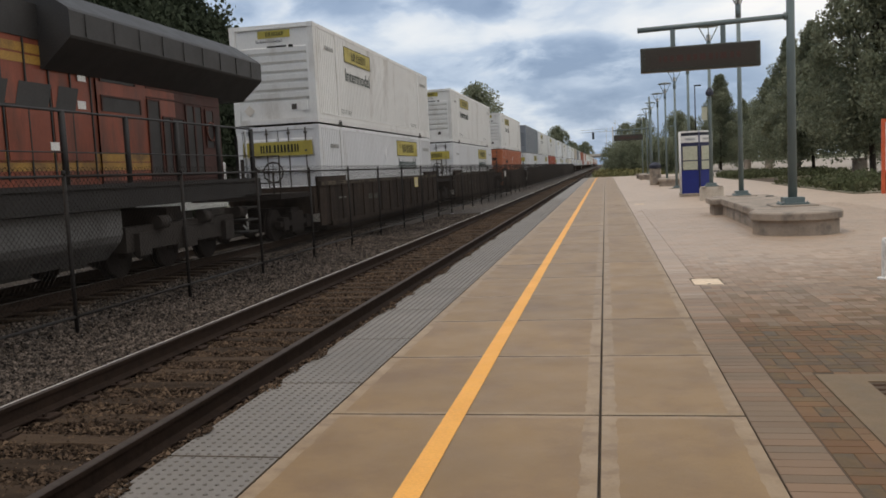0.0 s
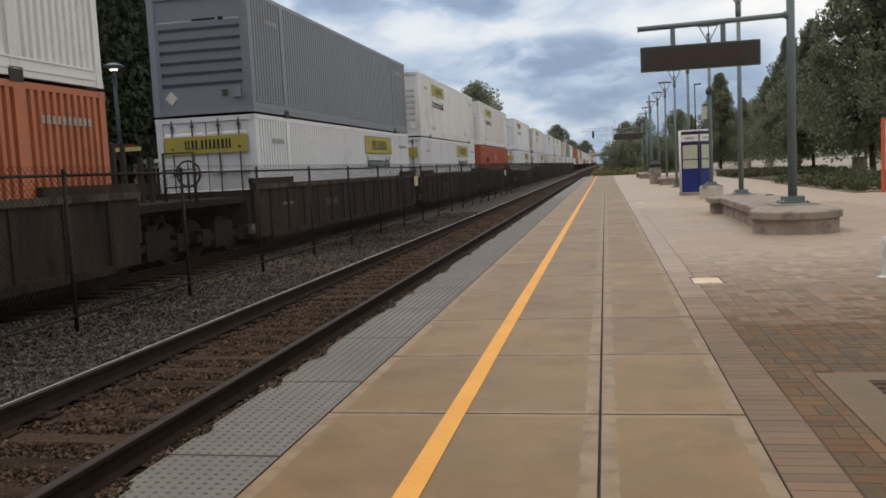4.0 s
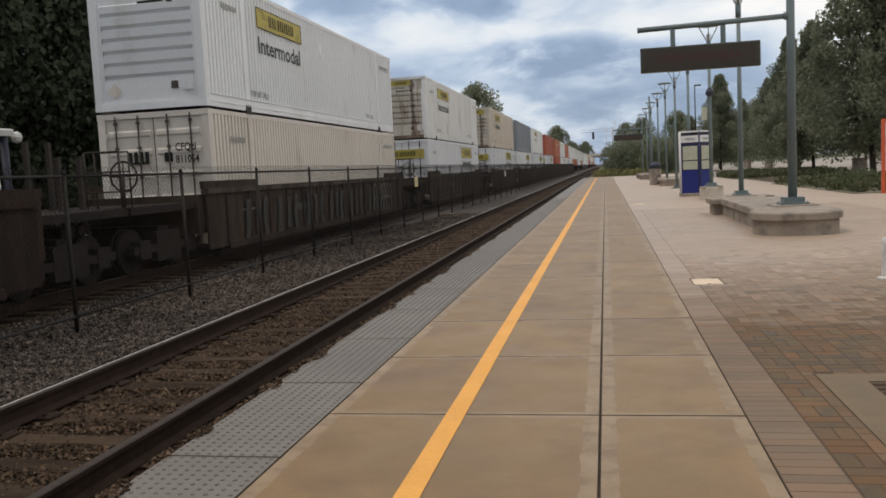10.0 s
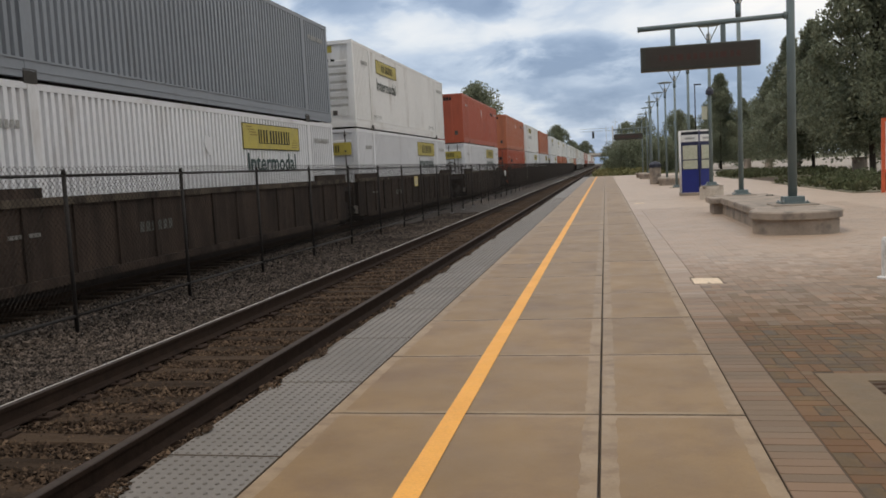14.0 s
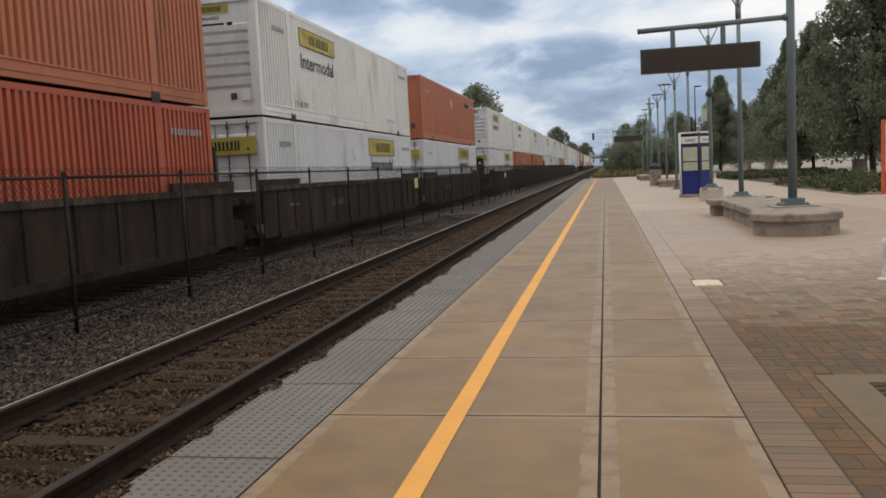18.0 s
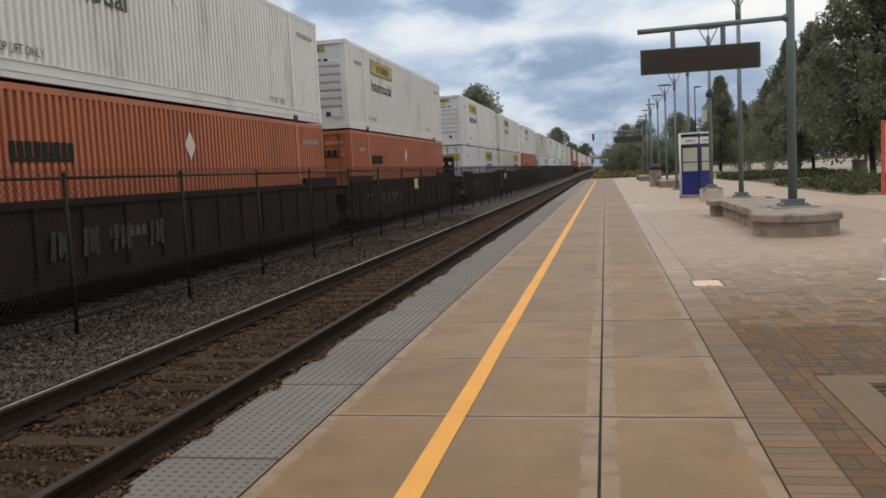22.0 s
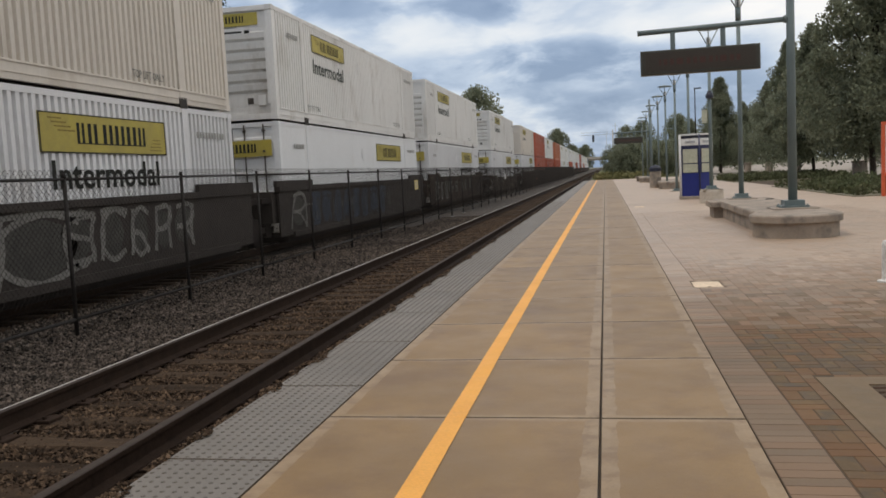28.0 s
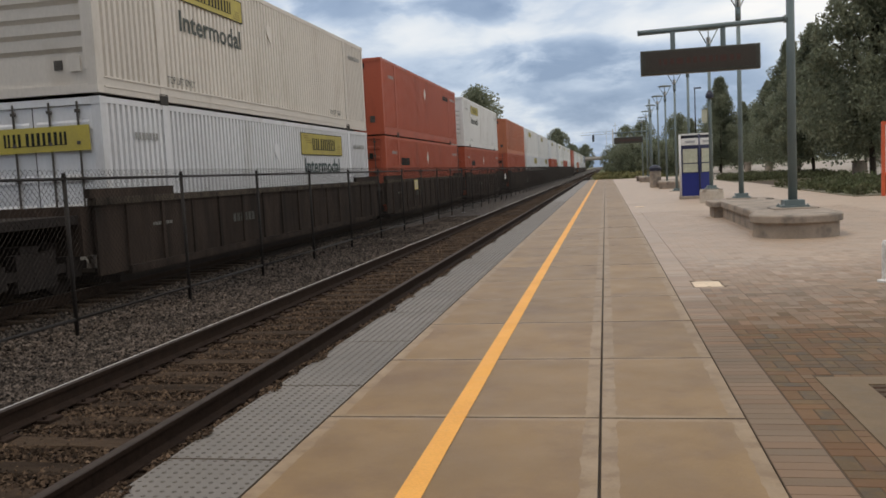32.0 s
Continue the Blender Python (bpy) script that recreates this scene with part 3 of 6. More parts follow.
for j in range(-48, 236):
    lay(0.722, 2.4 + 0.1 * j, 0.279, 0.1)
for j in range(-24, 118):
    for i in range(28):
        x, y = 1.007 + 0.2 * i, 2.4 + 0.2 * j
        for k in (0, 0.1):
            if (i + j) % 2:
                lay(x, y + k, 0.2, 0.1)
            else:
                lay(x + k, y, 0.1, 0.2)
L = np.array(loose)
bb = np.array([(0.003, 0.003, -0.02), (0.195, 0.003, -0.02), (0.195, 0.096, -0.02), (0.003, 0.096, -0.02), (0.006, 0.006, 0), (0.192, 0.006, 0), (0.192, 0.093, 0), (0.006, 0.093, 0)])
tl = RNG.normal(0, 0.0004, (len(L), 2))
V = np.repeat(bb[None], len(L), 0)
# joints fill up with sand away from the drain
gap = np.clip(0.0024 - 0.00022 * (L[:, 1:2] - 5.0), 0.0006, 0.0024)
V[:, (0, 3, 4, 7), 0] = gap
V[:, (1, 2, 5, 6), 0] = L[:, 3:4] - gap
V[:, (0, 1, 4, 5), 1] = gap
V[:, (2, 3, 6, 7), 1] = L[:, 4:5] - gap
V += L[:, None, :3]
V[:, 4:, 2] += tl[:, :1] * (bb[None, 4:, 0] - 0.1) + tl[:, 1:] * (bb[None, 4:, 1] - 0.05)
Fq = np.array([(4, 5, 6, 7), (0, 1, 5, 4), (1, 2, 6, 5), (2, 3, 7, 6), (3, 0, 4, 7)])
tone_y = L[:, 1] + RNG.normal(0, 0.45, len(L)) - 0.4 * np.maximum(L[:, 0] - 2.2, 0)
band = np.clip(np.floor((tone_y - 6.6) / 1.15), 0, 5).astype(int)
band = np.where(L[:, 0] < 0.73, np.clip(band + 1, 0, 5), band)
for nm, sel, mt in [("brick_field", band == k, BRICK_TONES[k]) for k in range(6)]:
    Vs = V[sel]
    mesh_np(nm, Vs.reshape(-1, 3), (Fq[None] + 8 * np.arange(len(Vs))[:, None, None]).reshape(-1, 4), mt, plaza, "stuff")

# concrete pad with a brown grate, and a pale lid in the paving
pad = root("drain_pad", "concrete pad framing a rusty brown metal grate in the paving", "drain")
part("pad_frame", boxes((1.285, 1.55, 3.905, 5.735, -0.04, 0.003), (1.55, 2.45, 5.545, 5.735, -0.04, 0.003), (2.45, 2.745, 3.905, 5.735, -0.04, 0.003), (1.55, 2.45, 3.905, 4.05, -0.04, 0.003)), surf("pad_concrete", (0.18, 0.121, 0.064), (0.135, 0.092, 0.05), 3, 0.6, 0, 0.1, 60, 0.08, stain=(0.14, 0.105, 0.07), stain_scale=3), pad)
GRATE = surf("rusty_grate", (0.060, 0.034, 0.021), (0.042, 0.025, 0.016), 9, 0.9, 0, 0.2, spec=0.05)
part("grate_plate", boxes((1.555, 2.445, 4.055, 5.54, -0.04, -0.006)), GRATE, pad)
for k in range(14):
    part("grate_bar", boxes((1.56, 2.44, 4.09 + 0.105 * k, 4.13 + 0.105 * k, -0.006, -0.001)), GRATE, pad)
lid = root("utility_box", "pale concrete utility box lid set in the bricks", "utility cover")
PALE = surf("pale_concrete", (0.50, 0.45, 0.38), (0.44, 0.39, 0.33), 4, 0.8, 0, 0.2)
lid_box = part("lid_plate", slab(LID[0] + 0.012, LID[1] - 0.012, LID[2] + 0.012, LID[3] - 0.012, -0.04, 0.004, 0.006), surf("cream_lid", (0.72, 0.58, 0.43), (0.64, 0.51, 0.37), 8, 0.7, 0, 0.1), lid)
part("lift_slot", boxes((LID[0] + 0.15, LID[0] + 0.19, LID[2] + 0.03, LID[2] + 0.05, 0.004, 0.007)), JOINT, lid)
lid2 = copy_thing(lid, pose(-0.02, 19.3, 0.004))

# ---------------------------------------------------------------- chain-link fence between the tracks
FZ0, FZ1 = -0.46, 1.63
fence = root("chain_link_fence", "black chain-link fence with steel posts between the tracks", "fence")
post_b = bmesh.new()
rod(post_b, (0, 0, FZ0 - 0.1), (0, 0, FZ1 - 0.02), 0.027, n=10)
rod(post_b, (0, 0, FZ1 - 0.02), (0, 0, FZ1 + 0.05), 0.034, 0.022, n=10)
POST = part("post", post_b, BLACK_STEEL, fence)
POST.location = (FENCE_X, 9.74, 0)
for k in range(-6, 60):
    if k:
        share("post", POST.data, fence, pose(FENCE_X, 9.74 + 3.05 * k, 0))
for z in (1.60, FZ0 + 0.26):
    for k in range(-6, 60, 2):
        part("rail", rods(((FENCE_X + 0.0, 9.74 + 3.05 * k, z), (FENCE_X, 9.74 + 3.05 * (k + 2), z), 0.022), n=6), BLACK_STEEL, fence)
foot_b = boxes((-0.06, 0.06, -0.06, 0.06, FZ0 - 0.02, FZ0 + 0.02))
FOOT = part("post_foot", foot_b, GREY_METAL, fence)
FOOT.location = (FENCE_X, 9.74, 0)
for k in range(1, 12):
    share("post_foot", FOOT.data, fence, pose(FENCE_X, 9.74 + 3.05 * k, 0))


def chain_link(y0, y1, pitch, r, z0, z1):
    """Two families of slanting wires, each wire a thin three-sided bar."""
    h = z1 - z0
    ys = np.arange(y0 - h, y1, pitch)
    vs, fs = [], []
    for s in (1, -1):
        for i, y in enumerate(ys):
            a, c = (y, y + h) if s > 0 else (y + h, y)
            # clip to the panel
            za, zc = z0, z1
            if a < y0:
                za, a = z0 + (y0 - a), y0
            if c > y1:
                zc, c = z1 - (c - y1), y1
            if c < y0:
                zc, c = z1 - (y0 - c), y0
            if a > y1:
                za, a = z0 + (a - y1), y1
            if zc - za < 0.02:
                continue
            o = len(vs)
            dx = 0.0025 * s
            for yy, zz in ((a, za), (c, zc)):
                vs += [(FENCE_X + dx + r, yy, zz), (FENCE_X + dx - r * 0.5, yy + 0.87 * r, zz), (FENCE_X + dx - r * 0.5, yy - 0.87 * r, zz)]
            fs += [(o, o + 1, o + 4, o + 3), (o + 1, o + 2, o + 5, o + 4), (o + 2, o, o + 3, o + 5)]
    return np.array(vs), np.array(fs)


v, f = chain_link(-8.5, 100, 0.088, 0.0029, FZ0 + 0.26, 1.72)
mesh_np("chain_link_mesh", v, f, WIRE, fence, "stuff", "black vinyl-coated chain-link mesh")
v, f = chain_link(100, 188, 0.143, 0.0055, FZ0 + 0.26, 1.72)
mesh_np("far_mesh", v, f, WIRE, fence, "stuff")
tag = root("fence_sign", "small faded yellow notice plate wired to the fence", "sign")
part("plate", boxes((FENCE_X + 0.04, FENCE_X + 0.046, 29.75, 30.3, 0.93, 1.27)), TAG_YELLOW, tag)
for z in (1.16, 1.08, 1.0):
    part("notice_bar", boxes((FENCE_X + 0.047, FENCE_X + 0.05, 29.83, 30.22, z, z + 0.035)), GREY_METAL, tag)
tag2 = root("fence_sign", "small white notice plate wired to the fence", "sign")
part("plate", boxes((FENCE_X + 0.04, FENCE_X + 0.046, 57.6, 58.2, 0.9, 1.24)), WHITE_PANEL, tag2)

# ---------------------------------------------------------------- bench wall, poles, gantry sign, kiosk


def lobe(cx, cy, r, a0, a1, n):
    return [(cx + r * math.cos(a0 + (a1 - a0) * k / n), cy + r * math.sin(a0 + (a1 - a0) * k / n)) for k in range(n + 1)]


def bench_outline(o):
    return lobe(3.36, 16.36, 0.735 + o, math.pi * 0.92, 2 * math.pi, 22) + [(4.095 + o, 17.4), (4.095 + o, 23.6 + o), (2.84 - o, 23.6 + o), (2.84 - o, 17.1)]


def make_bench(name, label, at):
    ob = root(name, label, "bench", "planter benches along the platform")
    part("bench_wall", prism(bench_outline(0.0), -0.01, 0.275), SEAT_CONC, ob)
    part("bench_cap", prism(bench_outline(0.06), 0.275, 0.41, 0.025), SEAT_CONC, ob, "rounded cast concrete cap")
    part("end_block", boxes((2.63, 2.85, 22.15, 23.0, -0.01, 0.27)), SEAT_CONC, ob)
    part("end_cap", prism([(2.54, 22.05), (2.80, 22.05), (2.80, 23.1), (2.54, 23.1)], 0.273, 0.405, 0.02), SEAT_CONC, ob)
    ob.matrix_basis = at
    return ob


bench = make_bench("planter_bench", "low cast concrete bench wall with a rounded end", pose(0, 0, 0))
for xx, yy in ((0.3, 33.0), (0.0, 53.2)):
    copy_thing(bench, pose(xx, yy, 0))


scrap = root("crumpled_wrapper", "small dark crumpled wrapper lying on the concrete bench", "litter", at=pose(3.97, 22.25, 0.408))
b = bmesh.new()
bmesh.ops.create_icosphere(b, subdivisions=2, radius=0.07)
q_ = random.Random(4)
for v in b.verts:
    v.co = Vector((v.co.x * 1.6, v.co.y, max(v.co.z * 0.45, -0.0) )) * q_.uniform(0.7, 1.2)
part("wrapper", b, surf("dark_paper_scrap", (0.05, 0.045, 0.04), (0.09, 0.08, 0.07), 20, 0.8), scrap)


def lamp_post(at, z_top, z_foot, lamp=True):
    ob = root("lamp_post", "slim green-grey steel lamp post with a flared head", "lamp post", "lamp posts along the platform")
    b = bmesh.new()
    rod(b, (0, 0, z_foot), (0, 0, z_top), 0.066, 0.048, n=14)
    part("pole", b, GREEN_STEEL, ob)
    b = boxes((-0.21, 0.21, -0.21, 0.21, z_foot + 0.02, z_foot + 0.05), (-0.15, 0.15, -0.15, 0.15, z_foot + 0.05, z_foot + 0.14))
    part("base_plate", b, GREEN_STEEL, ob)
    part("base_slab", slab(-0.34, 0.34, -0.34, 0.34, z_foot - 0.0, z_foot + 0.02, 0.008), SEAT_CONC, ob)
    for sx in (-1, 1):
        for sy in (-1, 1):
            part("bolt", rods(((sx * 0.17, sy * 0.17, z_foot + 0.05), (sx * 0.17, sy * 0.17, z_foot + 0.075), 0.016), n=6), GREY_METAL, ob)
    if lamp:
        part("collar", rods(((0, 0, z_top - 0.34), (0, 0, z_top - 0.02), 0.07), n=14), GREEN_STEEL, ob)
        for k in range(3):
            a = k * 2 * math.pi / 3 + 0.4
            part("arm", rods(((0.03 * math.cos(a), 0.03 * math.sin(a), z_top - 0.05), (0.36 * math.cos(a), 0.36 * math.sin(a), z_top + 0.52), 0.016), n=6), GREEN_STEEL, ob)
        part("lamp", lathe([(0.05, z_top), (0.07, z_top + 0.03), (0.075, z_top + 0.2), (0.03, z_top + 0.24)], 12), LAMP_GLASS, ob, "frosted glass lamp")
        part("reflector", lathe([(0.39, z_top + 0.50), (0.40, z_top + 0.53), (0.2, z_top + 0.58), (0.05, z_top + 0.60)], 20), GREEN_STEEL, ob, "flat round reflector disc")
    ob.matrix_basis = at
    return ob


lamp_first = lamp_post(pose(3.45, 23.2, 0), 5.30, 0.41)
lamp_far = lamp_post(pose(3.5, 37.4, 0), 5.3, 0.0)
for x, y in ((3.5, 44.3), (3.5, 51.1), (3.5, 58.3), (3.5, 66.8), (3.5, 74.0), (3.5, 83.2)):
    copy_thing(lamp_far, pose(x, y, 0))
drum_lamp = lamp_post(pose(3.55, 30.4, 0), 5.35, 0.45)
tub = root("concrete_tub", "round pale concrete footing around a lamp post", "footing")
part("tub_wall", lathe([(0.40, 0), (0.40, 0.4), (0.38, 0.44), (0.05, 0.45)], 24, (3.55, 30.4)), PALE, tub)

gantry = root("sign_gantry", "green-grey steel pole with an arm carrying a dark message board", "message sign")
b = bmesh.new()
rod(b, (3.62, 17.84, 0.41), (3.62, 17.84, 6.6), 0.088, 0.072, n=18)
part("pole", b, GREEN_STEEL, gantry)
part("base_plate", boxes((3.62 - 0.26, 3.62 + 0.26, 17.58, 18.10, 0.44, 0.475), (3.62 - 0.19, 3.62 + 0.19, 17.65, 18.03, 0.475, 0.58)), GREEN_STEEL, gantry)
part("base_slab", slab(3.2, 4.03, 17.45, 18.25, 0.40, 0.44, 0.012), SEAT_CONC, gantry)
for sx in (-1, 1):
    for sy in (-1, 1):
        part("bolt", rods(((3.62 + sx * 0.225, 17.84 + sy * 0.225, 0.475), (3.62 + sx * 0.225, 17.84 + sy * 0.225, 0.51), 0.018), n=6), GREY_METAL, gantry)
part("arm", rods(((0.74, 17.84, 4.04), (3.60, 17.84, 4.10), 0.052), n=14), GREEN_STEEL, gantry)
part("arm_end", rods(((0.72, 17.84, 4.04), (0.745, 17.84, 4.041), 0.058), n=14), GREEN_STEEL, gantry)
part("arm_collar", rods(((3.50, 17.84, 4.098), (3.545, 17.84, 4.099), 0.075), n=14), GREEN_STEEL, gantry)
for x in (1.40, 2.36):
    part("hanger", boxes((x - 0.045, x + 0.045, 17.80, 17.88, 3.66, 4.02)), GREEN_STEEL, gantry)
board = part("message_board", slab(-1.14, 1.14, -0.24, 0.24, -0.11, 0.11, 0.02), SIGN_BODY, gantry, "long dark brown message board, barely lit")
board.matrix_basis = pose(1.905, 17.84, 3.43, 90, 0, 0)
screen = part("screen", boxes((0.85, 2.96, 17.724, 17.729, 3.25, 3.62)), surf("dark_display_glass", (0.050, 0.042, 0.034), (0.056, 0.047, 0.038), 3, 0.4, 0, 0), gantry, "dark display glass")
x = 1.12
for w in (0.05, 0.09, 0.09, 0.16, 0.09, 0.09, 0.14, 0.09, 0.05, 0.15, 0.09, 0.09):
    part("dim_character", boxes((x, x + w * 0.8, 17.719, 17.723, 3.37, 3.49)), SIGN_LED, gantry)
    x += w + 0.035
part("speaker_can", lathe([(0.05, 3.80), (0.13, 3.66), (0.13, 3.56), (0.07, 3.53)], 14, (-0.01, -0.06)), DARK, drum_lamp)
part("notice_plate", boxes((-0.28, -0.10, -0.10, -0.088, 2.72, 3.16)), PAPER, drum_lamp, "pale notice plate")

far_gantry = copy_thing(gantry, pose(0.0, 53.2, 0.0))
tagged(far_gantry, "steel pole with a brown message board farther along", "message sign")

kiosk = root("ticket_kiosk", "blue and white information kiosk with glazed notice panels", "kiosk")
KX, KY = 3.44, 34.45
hexo = [(KX - 0.59, KY - 0.40), (KX + 0.10, KY - 0.54), (KX + 0.60, KY - 0.2), (KX + 0.56, KY + 0.42), (KX - 0.55, KY + 0.42)]


def grow(o, s):
    return [(KX + (x - KX) * s, KY + (y - KY) * s) for x, y in o]


NAVY = surf("navy_frame", (0.022, 0.028, 0.075), (0.028, 0.034, 0.085), 3, 0.45, 0, 0.02)
part("plinth", prism(grow(hexo, 1.10), 0, 0.12, 0.02), SEAT_CONC, kiosk, "grey concrete plinth")
part("lower_body", prism(grow(hexo, 0.985), 0.12, 1.0), BLUE, kiosk, "deep blue lower panel")
part("upper_body", prism(grow(hexo, 0.97), 1.0, 2.06), NAVY, kiosk, "navy upper part")
part("header", prism(grow(hexo, 1.03), 2.06, 2.32, 0.01), WHITE_PANEL, kiosk, "white header band")
part("roof_core", prism(grow(hexo, 0.9), 2.32, 2.44), DARK, kiosk)
part("top_rim", prism(grow(hexo, 1.03), 2.44, 2.50, 0.01), WHITE_PANEL, kiosk, "thin white roof rim")
for p in hexo:
    part("corner_post", rods(((p[0], p[1], 0.05), (p[0], p[1], 2.48), 0.032), n=8), WHITE_PANEL if p is not hexo[1] else NAVY, kiosk)


def on_side(a, b, s0, s1, z0, z1, out):
    a, b = Vector(a), Vector(b)
    d = (b - a)
    nrm = Vector((d.y, -d.x)).normalized()
    p, q = a + d * s0 + nrm * out, a + d * s1 + nrm * out
    bm = bmesh.new()
    vs = [bm.verts.new(v) for v in ((p.x, p.y, z0), (q.x, q.y, z0), (q.x, q.y, z1), (p.x, p.y, z1))]
    vb = [bm.verts.new((v.co.x - nrm.x * 0.012, v.co.y - nrm.y * 0.012, v.co.z)) for v in vs]
    bm.faces.new(vs)
    for k in range(4):
        bm.faces.new((vs[k], vb[k], vb[(k + 1) % 4], vs[(k + 1) % 4]))
    return bm


for a, bq, cuts in ((hexo[0], hexo[1], ((0.13, 0.90),)), (hexo[1], hexo[2], ((0.16, 0.86),))):
    for s0, s1 in cuts:
        part("notice", on_side(a, bq, s0, s1, 1.03, 1.35, 0.012), PAPER, kiosk, "pale printed timetable")
        part("notice", on_side(a, bq, s0, s1, 1.39, 1.92, 0.012), PAPER, kiosk, "pale printed map")
    part("header_band", on_side(a, bq, 0.28, 0.78, 2.15, 2.23, 0.03), GREY_METAL, kiosk)

bin_ = root("litter_bin", "round concrete litter bin with a dark dome lid", "litter bin")
part("shell", lathe([(0.3, 0), (0.34, 0.02), (0.34, 0.95), (0.3, 1.0)], 20, (2.95, 53.0)), SEAT_CONC, bin_)
part("lid", lathe([(0.36, 1.0), (0.36, 1.18), (0.2, 1.32), (0.05, 1.36)], 20, (2.95, 53.0)), DARK, bin_)
post = root("white_bollard", "short white painted post at the plaza", "bollard")
part("shaft", lathe([(0.055, 0), (0.055, 0.42), (0.04, 0.46)], 12, (3.01, 10.05)), WHITE_PANEL, post)
part("foot", lathe([(0.1, 0.0), (0.1, 0.02), (0.06, 0.03)], 12, (3.01, 10.05)), WHITE_PANEL, post)
stand = root("orange_framed_stand", "free-standing board with an orange-red frame", "notice stand")
part("frame", boxes((8.85, 8.95, 30.0, 30.1, 0.0, 2.42), (9.75, 9.85, 30.0, 30.1, 0.0, 2.42), (8.95, 9.75, 30.0, 30.1, 2.32, 2.42), (8.95, 9.75, 30.0, 30.1, 0.66, 0.76)), ORANGE_FRAME, stand)
part("panel", boxes((8.95, 9.75, 30.03, 30.07, 0.76, 2.32)), WHITE_PANEL, stand)

# ---------------------------------------------------------------- planting and distance
LEAF_SHAPE = np.array([(-0.5, 0, 0), (0, -0.34, 0.06), (0.5, 0, 0), (0, 0.34, 0.06)])


def leaves(name, centres, spread, count, size, material, parent, rng, flat=1.0):
    """Leaf blades scattered in clumps; every blade is a bent four-cornered face."""
    nc = len(centres)
    per = count // nc
    c = np.repeat(np.asarray(centres, float), per, 0)
    s = np.repeat(np.asarray(spread, float), per)
    n = len(c)
    d = rng.normal(size=(n, 3))
    d /= np.linalg.norm(d, axis=1)[:, None]
    p = c + d * (s * rng.random(n) ** 0.45)[:, None] * np.array([1, 1, flat])
    a, b, g = (rng.random((3, n)) * 6.283)
    ca, sa, cb, sb = np.cos(a), np.sin(a), np.cos(b * 0.5 - 1.57), np.sin(b * 0.5 - 1.57)
    u = np.stack([ca * cb, sa * cb, sb], 1)
    w = np.stack([-sa, ca, np.zeros(n)], 1)
    w = w * np.cos(g)[:, None] + np.cross(u, w) * np.sin(g)[:, None]
    k = np.cross(u, w)
    z = size * (0.6 + 0.8 * rng.random(n))
    v = p[:, None] + z[:, None, None] * (LEAF_SHAPE[None, :, :1] * u[:, None] + LEAF_SHAPE[None, :, 1:2] * w[:, None] + LEAF_SHAPE[None, :, 2:] * k[:, None])
    f = np.arange(4 * n).reshape(n, 4)
    return mesh_np(name, v.reshape(-1, 3), f, material, parent, "stuff")


def make_tree(name, label, seed, height, radius, trunk_h, count, size, material, shape="round"):
    rng = np.random.default_rng(seed)
    r2 = random.Random(seed)
    ob = root(name, label, "tree")
    b = bmesh.new()
    t0 = height * 0.013
    pts = [Vector((0, 0, -0.5)), Vector((r2.uniform(-0.1, 0.1), r2.uniform(-0.1, 0.1), trunk_h)), Vector((r2.uniform(-0.3, 0.3), r2.uniform(-0.3, 0.3), height * 0.62)), Vector((r2.uniform(-0.4, 0.4), r2.uniform(-0.4, 0.4), height * 0.9))]
    for k in range(3):
        rod(b, pts[k], pts[k + 1], t0 * (1 - 0.28 * k), t0 * (1 - 0.28 * (k + 1)), n=9, cap=False)
    part("trunk", b, BARK, ob)
    centres, spread = [], []
    tiers = 66 if shape == "cone" else 46
    for k in range(tiers):
        h = trunk_h * 0.75 + (height - trunk_h * 0.75) * (k + 0.5) / tiers
        q = (h - trunk_h * 0.75) / (height - trunk_h * 0.75)
        if shape == "cone":
            rad = radius * min(1.0, 0.55 + 2.2 * q) * (1 - q) ** 0.9 * 1.25
        else:
            rad = radius * math.sqrt(max(0.04, 1 - (2 * q - 0.85) ** 2 * 0.82))
        a = k * 2.39996 + r2.uniform(-0.4, 0.4)
        for f in (r2.uniform(0.78, 1.05), r2.uniform(0.25, 0.6)):
            tip = Vector((rad * f * math.cos(a), rad * f * math.sin(a), h + r2.uniform(-0.3, 0.3)))
            centres.append(tip)
            spread.append(radius * r2.uniform(0.20, 0.36) * (1 - 0.42 * q if shape == "cone" else 1))
            a += 2.0
        if k % 3 == 0 and q < 0.85:
            s = pts[1].lerp(pts[3], max(0, q * 0.7))
            part("limb", rods((s, Vector(centres[-2]) * 0.92 + Vector((0, 0, h * 0.06)), t0 * 0.38, t0 * 0.1), n=6), BARK, ob)
    leaves("crown", centres, spread, count, size, material, ob, rng)
    return ob


tree_a = make_tree("plaza_tree", "leafy deciduous tree with a full dark crown", 1, 13.4, 3.2, 2.4, 50000, 0.17, LEAF, "cone")
tree_b = make_tree("plaza_tree", "tall leafy tree with an uneven pointed crown", 2, 9.7, 3.0, 2.2, 38000, 0.19, LEAF, "cone")
tree_c = make_tree("plaza_tree", "smaller leafy tree beyond the paving", 3, 9.0, 2.7, 2.0, 16000, 0.19, LEAF, "cone")
for o, (x, y, s) in ((tree_a, (13.1, 45.7, 20)), (tree_b, (13.9, 61.6, 70)), (tree_c, (16.9, 95.0, 10))):
    o.matrix_basis = pose(x, y, 0, 0, 0, s)
